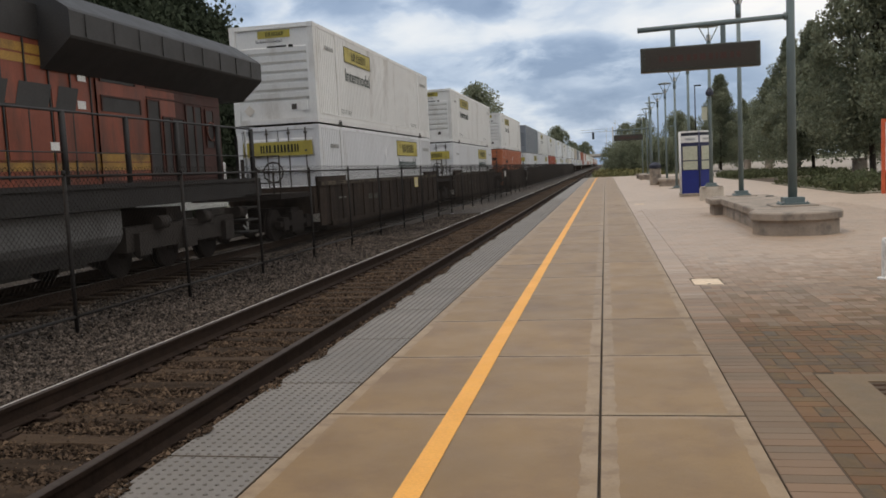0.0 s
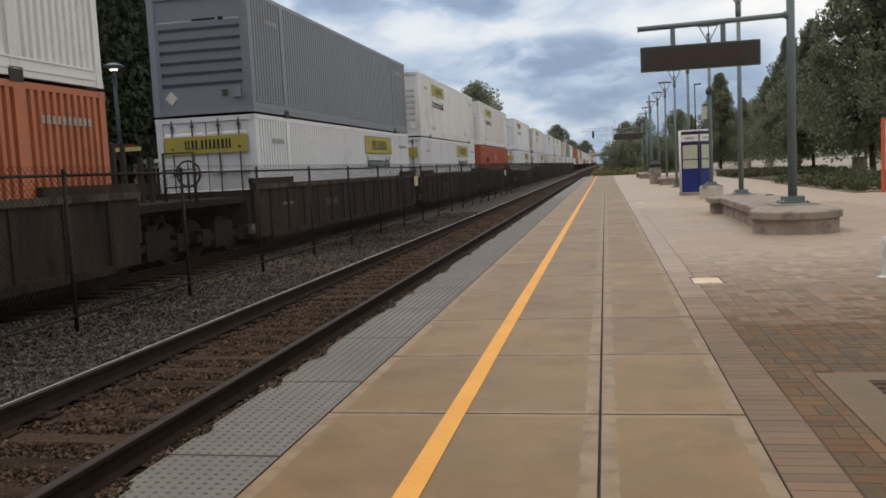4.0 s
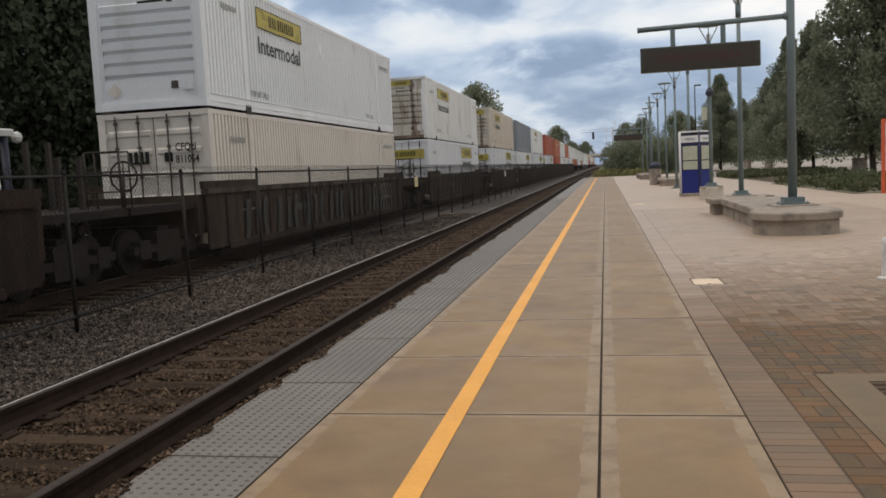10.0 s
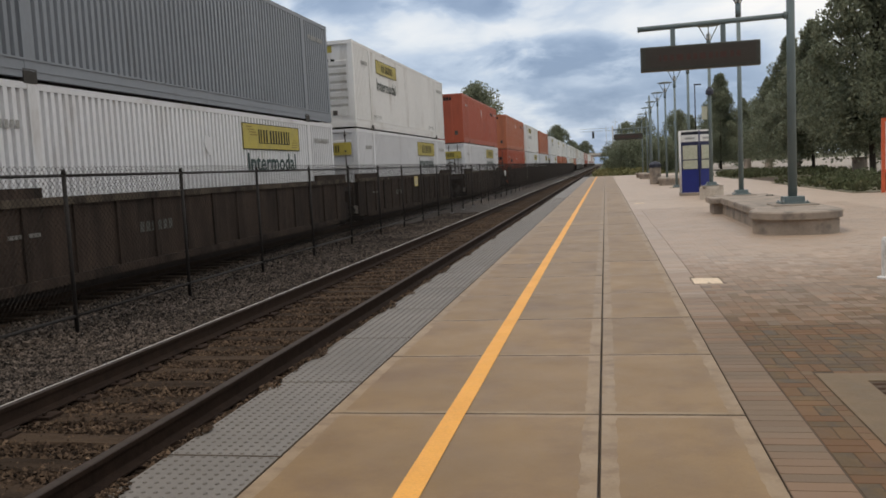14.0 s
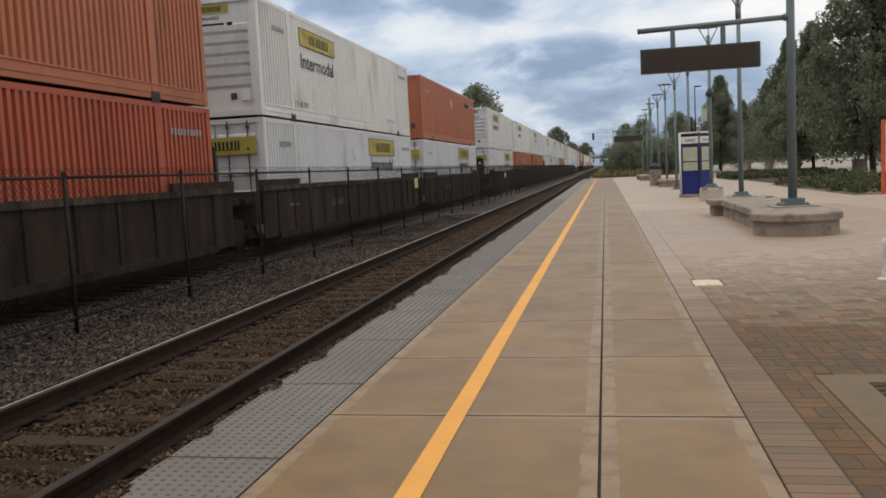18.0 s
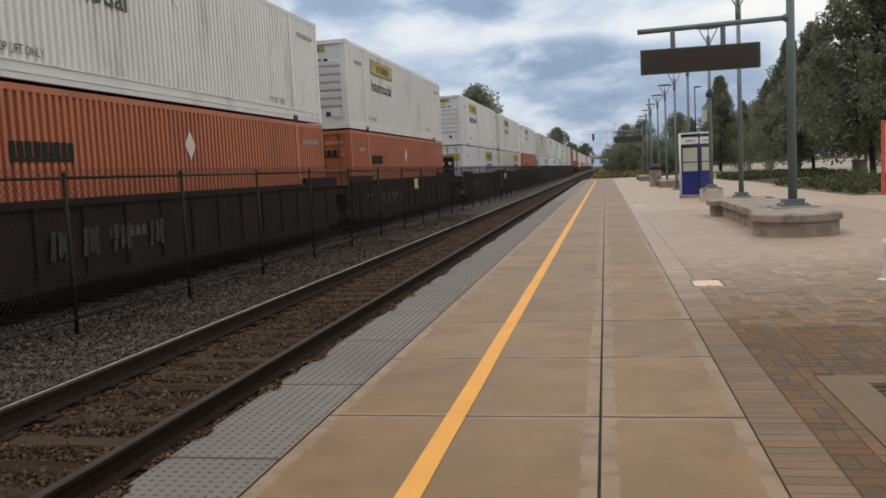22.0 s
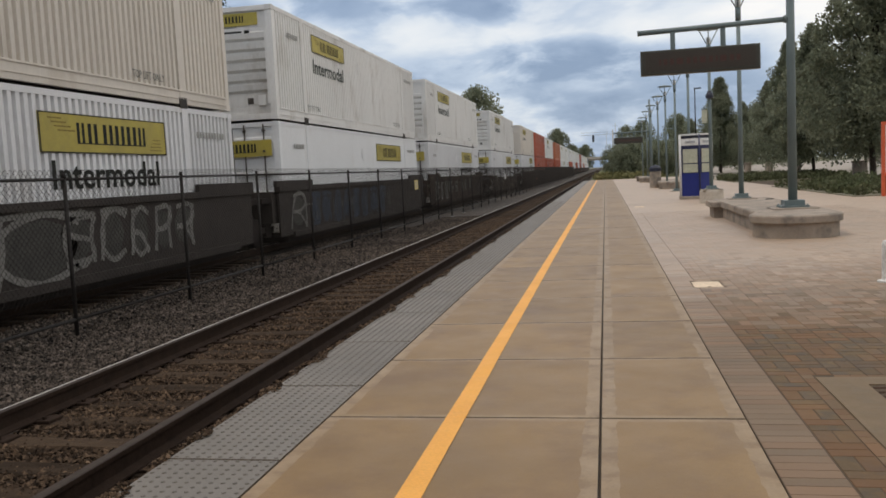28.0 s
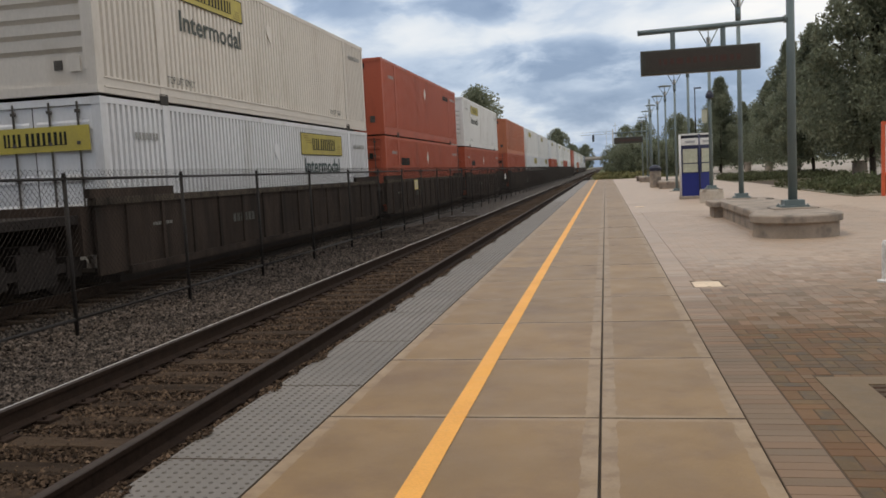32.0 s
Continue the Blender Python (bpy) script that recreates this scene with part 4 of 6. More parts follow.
for o, x, y, a in ((tree_a, 15.7, 78.0, 200), (tree_a, 13.4, 105.0, 310), (tree_a, 18.2, 55.0, 150), (tree_a, 22.0, 64.0, 80), (tree_b, 15.2, 121.0, 30), (tree_c, 20.3, 100.0, 100), (tree_b, 24.5, 88.0, 200), (tree_c, 18.6, 122.0, 250),
                   (tree_c, 12.6, 150.0, 220), (tree_c, 15.4, 160.0, 40)):
    copy_thing(o, pose(x, y, 0 if y < 100 else -0.3, 0, 0, a) @ Matrix.Diagonal((0.9, 0.9, 0.84, 1) if o is tree_a else (1, 1, 1, 1)))
low_tree = make_tree("low_tree", "low bushy tree near the platform end", 4, 4.6, 2.4, 0.6, 9000, 0.2, LEAF)
low_tree.matrix_basis = pose(3.0, 117.0, -0.3)
for x, y, a in ((5.4, 121.0, 50), (7.6, 124.0, 130), (9.9, 128.0, 210), (1.9, 133.0, 300), (12.3, 131.0, 10)):
    copy_thing(low_tree, pose(x, y, -0.3, 0, 0, a))

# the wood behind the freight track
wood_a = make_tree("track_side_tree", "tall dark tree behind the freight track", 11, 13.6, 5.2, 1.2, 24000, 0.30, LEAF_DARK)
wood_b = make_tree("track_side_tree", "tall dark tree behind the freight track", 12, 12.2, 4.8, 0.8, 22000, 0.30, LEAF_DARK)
wood_a.matrix_basis = pose(-24.5, 34.0, -0.5)
wood_b.matrix_basis = pose(-25.0, 41.5, -0.5, 0, 0, 40)
for k, (x, y) in enumerate(((-26, 27), (-24.8, 20), (-25.5, 12.5), (-25, 5), (-31, 48), (-32, 38), (-31, 29), (-31, 19), (-31, 8), (-25, -4), (-25.5, 48.5), (-26, 54), (-30, 58), (-33, 52))):
    copy_thing((wood_a, wood_b)[k % 2], pose(x, y, -0.5, 0, 0, 67 * k))
# trees farther along the line
tall = make_tree("line_side_tree", "tall full tree far along the railway", 13, 16.2, 5.0, 2.0, 12000, 0.4, LEAF)
tall.matrix_basis = pose(-21.6, 148, -0.6)
big = make_tree("line_side_tree", "very tall spreading tree far along the railway", 14, 19.0, 6.4, 2.0, 9000, 0.7, LEAF)
big.matrix_basis = pose(-21, 394, -0.6)
for o, x, y, a in ((big, -15.0, 690, 80), (big, -24.0, 700, 30), (tall, 13, 300, 90), (tall, 22, 270, 150), (tall, 30, 250, 20), (tall, 40, 240, 60), (tall, 8, 330, 10)):
    copy_thing(o, pose(x, y, -0.6, 0, 0, a))

# groundcover beds beside the plaza


def shrub_bed(label, x0, x1, y0, y1, n, seed, h=0.55):
    rng = np.random.default_rng(seed)
    u = rng.random((n, 2))
    c = np.stack([x0 + (x1 - x0) * u[:, 0], y0 + (y1 - y0) * u[:, 1], 0.10 + h * 0.45 * rng.random(n)], 1)
    e = 1 - np.maximum(np.abs(u[:, 0] - 0.5), np.abs(u[:, 1] - 0.5)) * 1.2
    c[:, 2] *= e + 0.25
    ob = leaves("groundcover_bed", c, 0.25 + 0.25 * rng.random(n), n * 34, 0.16, SHRUB, None, rng, 0.7)
    return tagged(ob, label, "shrubs")


shrub_bed("low dark green groundcover bed under the trees", 8.3, 16.5, 30.8, 44.4, 500, 21, 0.62)
shrub_bed("low dark green groundcover bed beyond the kiosk", 8.2, 15.5, 57.0, 68.0, 330, 22)
part("bed_soil", boxes((8.1, 16.6, 30.4, 44.8, -0.044, 0.03), (8.0, 15.8, 56.6, 68.4, -0.04, 0.02)), DIRT, plaza)

for x, y in ((12.85, 47.2), (13.0, 63.0), (14.2, 79.5), (15.3, 98.0)):
    pl = root("concrete_pedestal", "round pale concrete pedestal near the parking area", "pedestal", "pedestals by the parking area")
    part("block", lathe([(0.36, 0), (0.36, 0.95), (0.34, 0.97)], 20), SEAT_CONC, pl)
    part("cap", lathe([(0.37, 0.97), (0.40, 1.0), (0.40, 1.06), (0.36, 1.08)], 20), SEAT_CONC, pl)
    pl.matrix_basis = pose(x, y, 0)

lot = part("parking_area", boxes((16.0, 160, -40, 240, -0.62, -0.03), (8.6, 15.9, 68.4, 91, -0.044, 0.004), (13.0, 16.0, 92.2, 240, -0.62, -0.03)), ASPHALT)
tagged(lot, "pale asphalt parking area", "parking lot", kind="structure")
for k in range(9):
    part("bay_line", boxes((24 + 0.0, 29, 44 + 3.0 * k, 44.12 + 3.0 * k, -0.03, -0.022)), WHITE_PANEL, lot)
verge = part("verge", boxes((-2.0, 12.9, PLAT_END + 0.1, 700, -0.62, -0.28), (12.9, 90, 241, 700, -0.62, -0.28)), GRASS)
tagged(verge, "rough grass verge past the platform end", "grass", kind="structure")
rng = np.random.default_rng(8)
c = np.stack([-1.2 + 7.5 * rng.random(260), PLAT_END + 2 + 34 * rng.random(260), -0.15 + 0.5 * rng.random(260)], 1)
tagged(leaves("weeds", c, 0.3 + 0.3 * rng.random(260), 9000, 0.22, STRAW, None, rng), "dry weeds at the platform end", "weeds")
part("platform_ramp", boxes((-2.3, 0.7, PLAT_END, PLAT_END + 4, -0.6, -0.15)), SEAT_CONC, platform)

# signal mast, wire masts and road bridge far down the line
sig = root("signal_gantry", "dark cantilever railway signal beyond the platform", "railway signal")
part("mast", rods(((1.6, 168, -0.5), (1.6, 168, 8.4), 0.12), n=8), GREY_METAL, sig)
part("arm", boxes((-4.4, 1.6, 167.95, 168.05, 7.52, 7.58), (-4.4, 1.6, 167.95, 168.05, 8.0, 8.05)), GREY_METAL, sig)
for x in (-2.1,):
    part("signal_head", boxes((x - 0.2, x + 0.2, 167.7, 167.9, 6.2, 7.52)), BLACK_STEEL, sig)
part("ladder", boxes((1.75, 1.8, 167.9, 168, -0.5, 8.0), (2.1, 2.15, 167.9, 168, -0.5, 8.0)), GREY_METAL, sig)
for x, y, h in ((2.6, 205, 11.5), (4.5, 150, 6.5), (0.6, 260, 12)):
    um = root("utility_mast", "thin pale utility mast", "mast")
    part("pole", rods(((x, y, -0.5), (x, y, h), 0.08, 0.05), n=8), GREY_METAL, um)
    part("crossarm", boxes((x - 0.6, x + 0.6, y - 0.04, y + 0.04, h - 0.8, h - 0.73)), GREY_METAL, um)
for x, y, h in ((13.5, 90.0, 10.8), (11.1, 110.0, 10.4)):
    pk = root("parking_lot_lamp", "tall thin dark parking lot lamp pole", "lamp post", "parking lot lamps")
    part("pole", rods(((x, y, -0.4), (x, y, h), 0.10, 0.06), n=8), BLACK_STEEL, pk)
    part("head", boxes((x - 0.1, x + 0.75, y - 0.12, y + 0.12, h - 0.05, h + 0.1)), BLACK_STEEL, pk)
bridge = root("road_bridge", "flat concrete road bridge across the tracks far away", "bridge")
part("deck", boxes((-45, 14, 598, 610, 5.9, 7.2)), SEAT_CONC, bridge)
part("parapet", boxes((-45, 14, 597.6, 598, 7.0, 8.3)), PALE, bridge)
for x in (-14, 3.4, 12):
    part("pier", boxes((x - 0.7, x + 0.7, 600, 608, -0.6, 5.9)), SEAT_CONC, bridge)
for x, y, w, h in ((46, 150, 30, 6.0), (70, 120, 26, 5.0)):
    hb = root("low_building", "low pale building beyond the parking area", "building")
    part("wall", boxes((x, x + w, y, y + 14, -0.6, h)), SEAT_CONC, hb)
    part("roof", boxes((x - 0.3, x + w + 0.3, y - 0.3, y + 14.3, h, h + 0.4)), GREY_METAL, hb)

# far platform lamp, and a parked van behind the train
P_SIGN = surf("dull_red_sign", (0.16, 0.045, 0.03), (0.12, 0.035, 0.025), 3, 0.6)
flp = root("far_platform_lamp", "slim lamp post with a lit round head beyond the freight track", "lamp post")
part("pole", rods(((-14, 23.0, -0.5), (-14, 23.0, 4.85), 0.055), n=10), DARK, flp)
part("head", lathe([(0.10, 4.84), (0.28, 4.90), (0.30, 4.94), (0.1, 5.02)], 18, (-14, 23.0)), GREEN_STEEL, flp)
part("lens", lathe([(0.09, 4.80), (0.12, 4.845), (0.06, 4.85)], 18, (-14, 23.0)), LAMP_LIT, flp, "bright lamp lens")
part("notice_board", boxes((-14.2, -13.3, 22.9, 22.95, 2.44, 2.56)), TAG_YELLOW, flp, "narrow cream name board")
part("sign_band", boxes((-14.2, -13.45, 22.9, 22.94, 2.564, 2.64)), P_SIGN, flp, "dull red band")
cam_post = root("camera_post", "grey post with a white security camera head beyond the freight track", "camera post")
part("post", rods(((-14.0, 18.05, -0.5), (-14.0, 18.05, 2.78), 0.09), n=10), DARK, cam_post)
part("housing", slab(-14.12, -13.9, 17.6, 18.3, 2.78, 2.95, 0.03), WHITE_PANEL, cam_post, "white camera housing")
part("camera_ball", lathe([(0.03, 2.62), (0.10, 2.66), (0.13, 2.76), (0.10, 2.86), (0.03, 2.90)], 12, (-14.0, 18.52)), WHITE_PANEL, cam_post)
fplat = part("far_platform", boxes((-17.5, -13.3, -40, 40, -0.62, 0.0)), surf("dark_worn_asphalt", (0.05, 0.047, 0.043), (0.038, 0.035, 0.032), 1, 0.9))
tagged(fplat, "dark asphalt platform beyond the freight track", "platform", kind="structure")
van = root("parked_van", "white van parked beyond the far platform", "van")
part("body", slab(-21.7, -19.4, 36.6, 41.6, 0.2, 2.62, 0.18), WHITE_PANEL, van)
part("window_band", boxes((-21.5, -20.6, 36.57, 36.598, 1.5, 2.2), (-20.5, -19.6, 36.57, 36.598, 1.5, 2.2)), DARK, van, "dark rear windows")
part("tail_lamp", boxes((-19.55, -19.44, 36.57, 36.598, 1.1, 1.5)), P_SIGN, van)
for x in (-21.4, -19.7):
    part("wheel", rods(((x - 0.12, 37.6, 0.0), (x + 0.12, 37.6, 0.0), 0.36), n=14), BLACK_STEEL, van)
    part("wheel", rods(((x - 0.12, 40.7, 0.0), (x + 0.12, 40.7, 0.0), 0.36), n=14), BLACK_STEEL, van)

# ---------------------------------------------------------------- freight train
SPEED = 18.05
TRAIN_X = -9.50
MOVERS = []


def paint(name, c, dirt, amount=0.57, rough=0.55):
    d = tuple(0.92 * a for a in c)
    return surf(name, c, d, 0.5, rough, 0, 0.06, 25, 0.05, vary=0.07, stain=dirt, stain_scale=0.9, stain_lo=amount, stain_hi=amount + 0.28, stretch=(1, 1, 0.35))


P_WHITE = paint("white_container_paint", (0.71, 0.71, 0.695), (0.36, 0.325, 0.285), 0.54)
P_BRIGHT = paint("bright_container_paint", (0.67, 0.68, 0.695), (0.40, 0.375, 0.345), 0.56)
P_AGED = paint("yellowed_container_paint", (0.57, 0.50, 0.42), (0.30, 0.22, 0.155), 0.54)
P_CREAM = paint("beige_container_paint", (0.635, 0.59, 0.53), (0.39, 0.33, 0.265), 0.55)
P_PLAIN = paint("smooth_white_paint", (0.71, 0.73, 0.745), (0.48, 0.455, 0.42), 0.58)
P_ORANGE = paint("orange_container_paint", (0.455, 0.147, 0.074), (0.25, 0.09, 0.055), 0.52)
P_RED = paint("red_orange_container_paint", (0.40, 0.088, 0.046), (0.24, 0.06, 0.035), 0.52)
P_GREY = paint("slate_grey_container_paint", (0.205, 0.228, 0.255), (0.13, 0.135, 0.14), 0.6)
RUSTY = surf("rust_streaked_paint", (0.52, 0.49, 0.43), (0.46, 0.42, 0.36), 0.7, 0.6, 0, 0.08, 25, 0.07, vary=0.1, stain=(0.17, 0.09, 0.05), stain_scale=1.5, stain_lo=0.54, stain_hi=0.66, stretch=(2.2, 1, 0.28))
rn, rl = RUSTY.node_tree.nodes, RUSTY.node_tree.links
r_tc, r_sep, r_noise = rn.new("ShaderNodeTexCoord"), rn.new("ShaderNodeSeparateXYZ"), rn.new("ShaderNodeTexNoise")
rl.new(r_tc.outputs["Object"], r_sep.inputs[0])
rl.new(r_tc.outputs["Object"], r_noise.inputs["Vector"])
r_noise.inputs["Scale"].default_value, r_noise.inputs["Detail"].default_value = 3.5, 5.0


def rmath(op, a, c):
    n = rn.new("ShaderNodeMath")
    n.operation = op
    for k, v in enumerate((a, c)):
        if isinstance(v, (int, float)):
            n.inputs[k].default_value = v
        else:
            rl.new(v, n.inputs[k])
    return n.outputs[0]


# two runs of rust down the end wall
r_off = rmath("ABSOLUTE", rmath("SUBTRACT", rmath("ABSOLUTE", rmath("ADD", r_sep.outputs[0], 0.10), 0.0), 0.72), 0.0)
r_run = rmath("MULTIPLY", rmath("MAXIMUM", rmath("SUBTRACT", rmath("ADD", 1.0, rmath("MULTIPLY", rmath("SUBTRACT", r_noise.outputs["Fac"], 0.5), 2.4)), rmath("DIVIDE", r_off, 0.13)), 0.0), 1.1)
r_mix = rn.new("ShaderNodeMix")
r_mix.data_type = "RGBA"
r_mix.inputs["B"].default_value = (0.085, 0.05, 0.032, 1)
r_bs = rn["Principled BSDF"]
rl.new(r_bs.inputs["Base Color"].links[0].from_socket, r_mix.inputs["A"])
rl.new(rmath("MINIMUM", r_run, 0.85), r_mix.inputs["Factor"])
rl.new(r_mix.outputs["Result"], r_bs.inputs["Base Color"])
RUST_DARK = surf("dark_rusted_sill", (0.11, 0.075, 0.052), (0.20, 0.16, 0.125), 4, 0.8, 0, 0.1)
LOGO = surf("yellow_logo_panel", (0.45, 0.37, 0.075), (0.36, 0.30, 0.08), 3, 0.55, 0, 0.03, 30, 0.06, vary=0.12)
INK = surf("dark_lettering", (0.018, 0.02, 0.018), (0.028, 0.03, 0.027), 5, 0.7, 0, 0, spec=0.1)
INK_FADED = surf("faded_lettering", (0.065, 0.08, 0.075), (0.12, 0.13, 0.12), 7, 0.7, 0, 0, spec=0.1)
FAINT = surf("faint_stencil_ink", (0.26, 0.26, 0.25), (0.33, 0.33, 0.31), 9, 0.6, 0, 0)
INK_GREEN = surf("dark_green_lettering", (0.024, 0.052, 0.048), (0.034, 0.064, 0.06), 5, 0.6, 0, 0)
GAP_DARK = surf("container_underside", (0.035, 0.033, 0.03), (0.05, 0.045, 0.04), 3, 0.85)
ROD = surf("galvanised_lock_rod", (0.10, 0.09, 0.08), (0.06, 0.053, 0.047), 6, 0.6, 0.2, 0.05)
CL, CW, CH = 16.15, 1.295, 2.88
WORD = words("Intermodal", 0.62, 0.012)
WORD_S = words("Intermodal", 0.30)
LIFT = words("TOP LIFT ONLY", 0.26)
CODE_A, CODE_B = words("CFQU", 0.21, 0.004), words("811054", 0.21, 0.004)


def corrugated(x, y0, y1, z0, z1, pitch, depth):
    """A side sheet with trapezoid waves, drawn along y."""
    bm = bmesh.new()
    n = round((y1 - y0) / pitch)
    p = (y1 - y0) / n
    prof = []
    for k in range(n):
        y = y0 + p * k
        prof += [(y, 0), (y + 0.48 * p, 0), (y + 0.54 * p, -depth), (y + 0.86 * p, -depth)]
    prof.append((y1, 0))
    s = 1 if x > 0 else -1
    lo = [bm.verts.new((x + s * d, y, z0)) for y, d in prof]
    hi = [bm.verts.new((x + s * d, y, z1)) for y, d in prof]
    for k in range(len(prof) - 1):
        bm.faces.new((lo[k], lo[k + 1], hi[k + 1], hi[k]) if s > 0 else (lo[k + 1], lo[k], hi[k], hi[k + 1]))
    return bm


def stand_text(name, me, parent, x, y, z, material):
    """Letters on the side that faces +x, reading along +y."""
    m2 = me.copy()
    m2.materials.clear()
    m2.materials.append(material)
    ob = new(name, m2)
    ob.parent = parent
    ob.matrix_basis = Matrix(((0, 0, 1, x), (1, 0, 0, y), (0, 1, 0, z), (0, 0, 0, 1)))
    return ob


def front_text(name, me, parent, x, y, z, material):
    m2 = me.copy()
    m2.materials.clear()
    m2.materials.append(material)
    ob = new(name, m2)
    ob.parent = parent
    ob.matrix_basis = Matrix(((1, 0, 0, x), (0, 0, -1, y), (0, 1, 0, z), (0, 0, 0, 1)))
    return ob


def logo_side(ob, y0, y1, z0, z1):
    """A yellow panel with a dark border and dark blocks in place of the mark."""
    x = CW + 0.012
    pan = part("logo_panel", boxes((x - 0.01, x, y0, y1, z0, z1)), LOGO, ob, "yellow panel with dark blocks")
    b = bmesh.new()
    for a in ((y0, y1, z0, z0 + 0.02), (y0, y1, z1 - 0.02, z1), (y0, y0 + 0.03, z0, z1), (y1 - 0.03, y1, z0, z1)):
        box(b, x, x + 0.003, *a)
    part("logo_border", b, INK, pan)
    L, h = y1 - y0, z1 - z0
    y, cells = y0 + 0.25 * L, []
    for w, g in ((0.055, 0.025), (0.07, 0.045), (0.075, 0.022), (0.075, 0.022), (0.08, 0.022), (0.06, 0.0)):
        cells += [(y, y + 0.36 * w * L), (y + 0.66 * w * L, y + w * L)]
        y += (w + g) * L
    part("mark", comb(cells, z0 + 0.27 * h, z1 - 0.22 * h, 0.03 * h, lambda u, v, o: (x + o, u, v)), INK, pan)
    b = bmesh.new()
    for k in range(4):
        box(b, x, x + 0.0035, y0 + (0.06 + 0.02 * k) * L, y0 + (0.15 + 0.03 * k) * L, z1 - (0.16 + 0.10 * k) * h, z1 - (0.12 + 0.10 * k) * h)
        box(b, x, x + 0.0035, y1 - (0.16 - 0.012 * k) * L, y1 - (0.045 + 0.004 * k) * L, z0 + (0.12 + 0.10 * k) * h, z0 + (0.15 + 0.10 * k) * h)
    part("logo_stripes", b, surf("olive_logo_stripe", (0.22, 0.16, 0.03), (0.2, 0.15, 0.03), 5, 0.6, 0, 0), pan)


def logo_front(ob, x0, x1, z0, z1, y=-0.012, blocks=True):
    pan = part("logo_panel", boxes((x0, x1, y, y + 0.01, z0, z1)), LOGO, ob, "yellow panel with dark blocks")
    L, h = x1 - x0, z1 - z0
    x, cells = x0 + 0.25 * L, []
    for w, g in ((0.055, 0.025), (0.07, 0.045), (0.075, 0.022), (0.075, 0.022), (0.08, 0.022), (0.06, 0.0)):
        cells += [(x, x + 0.36 * w * L), (x + 0.66 * w * L, x + w * L)]
        x += (w + g) * L
    part("mark", comb(cells, z0 + 0.28 * h, z1 - 0.22 * h, 0.03 * h, lambda u, v, o: (u, y - o, v)), INK, pan)


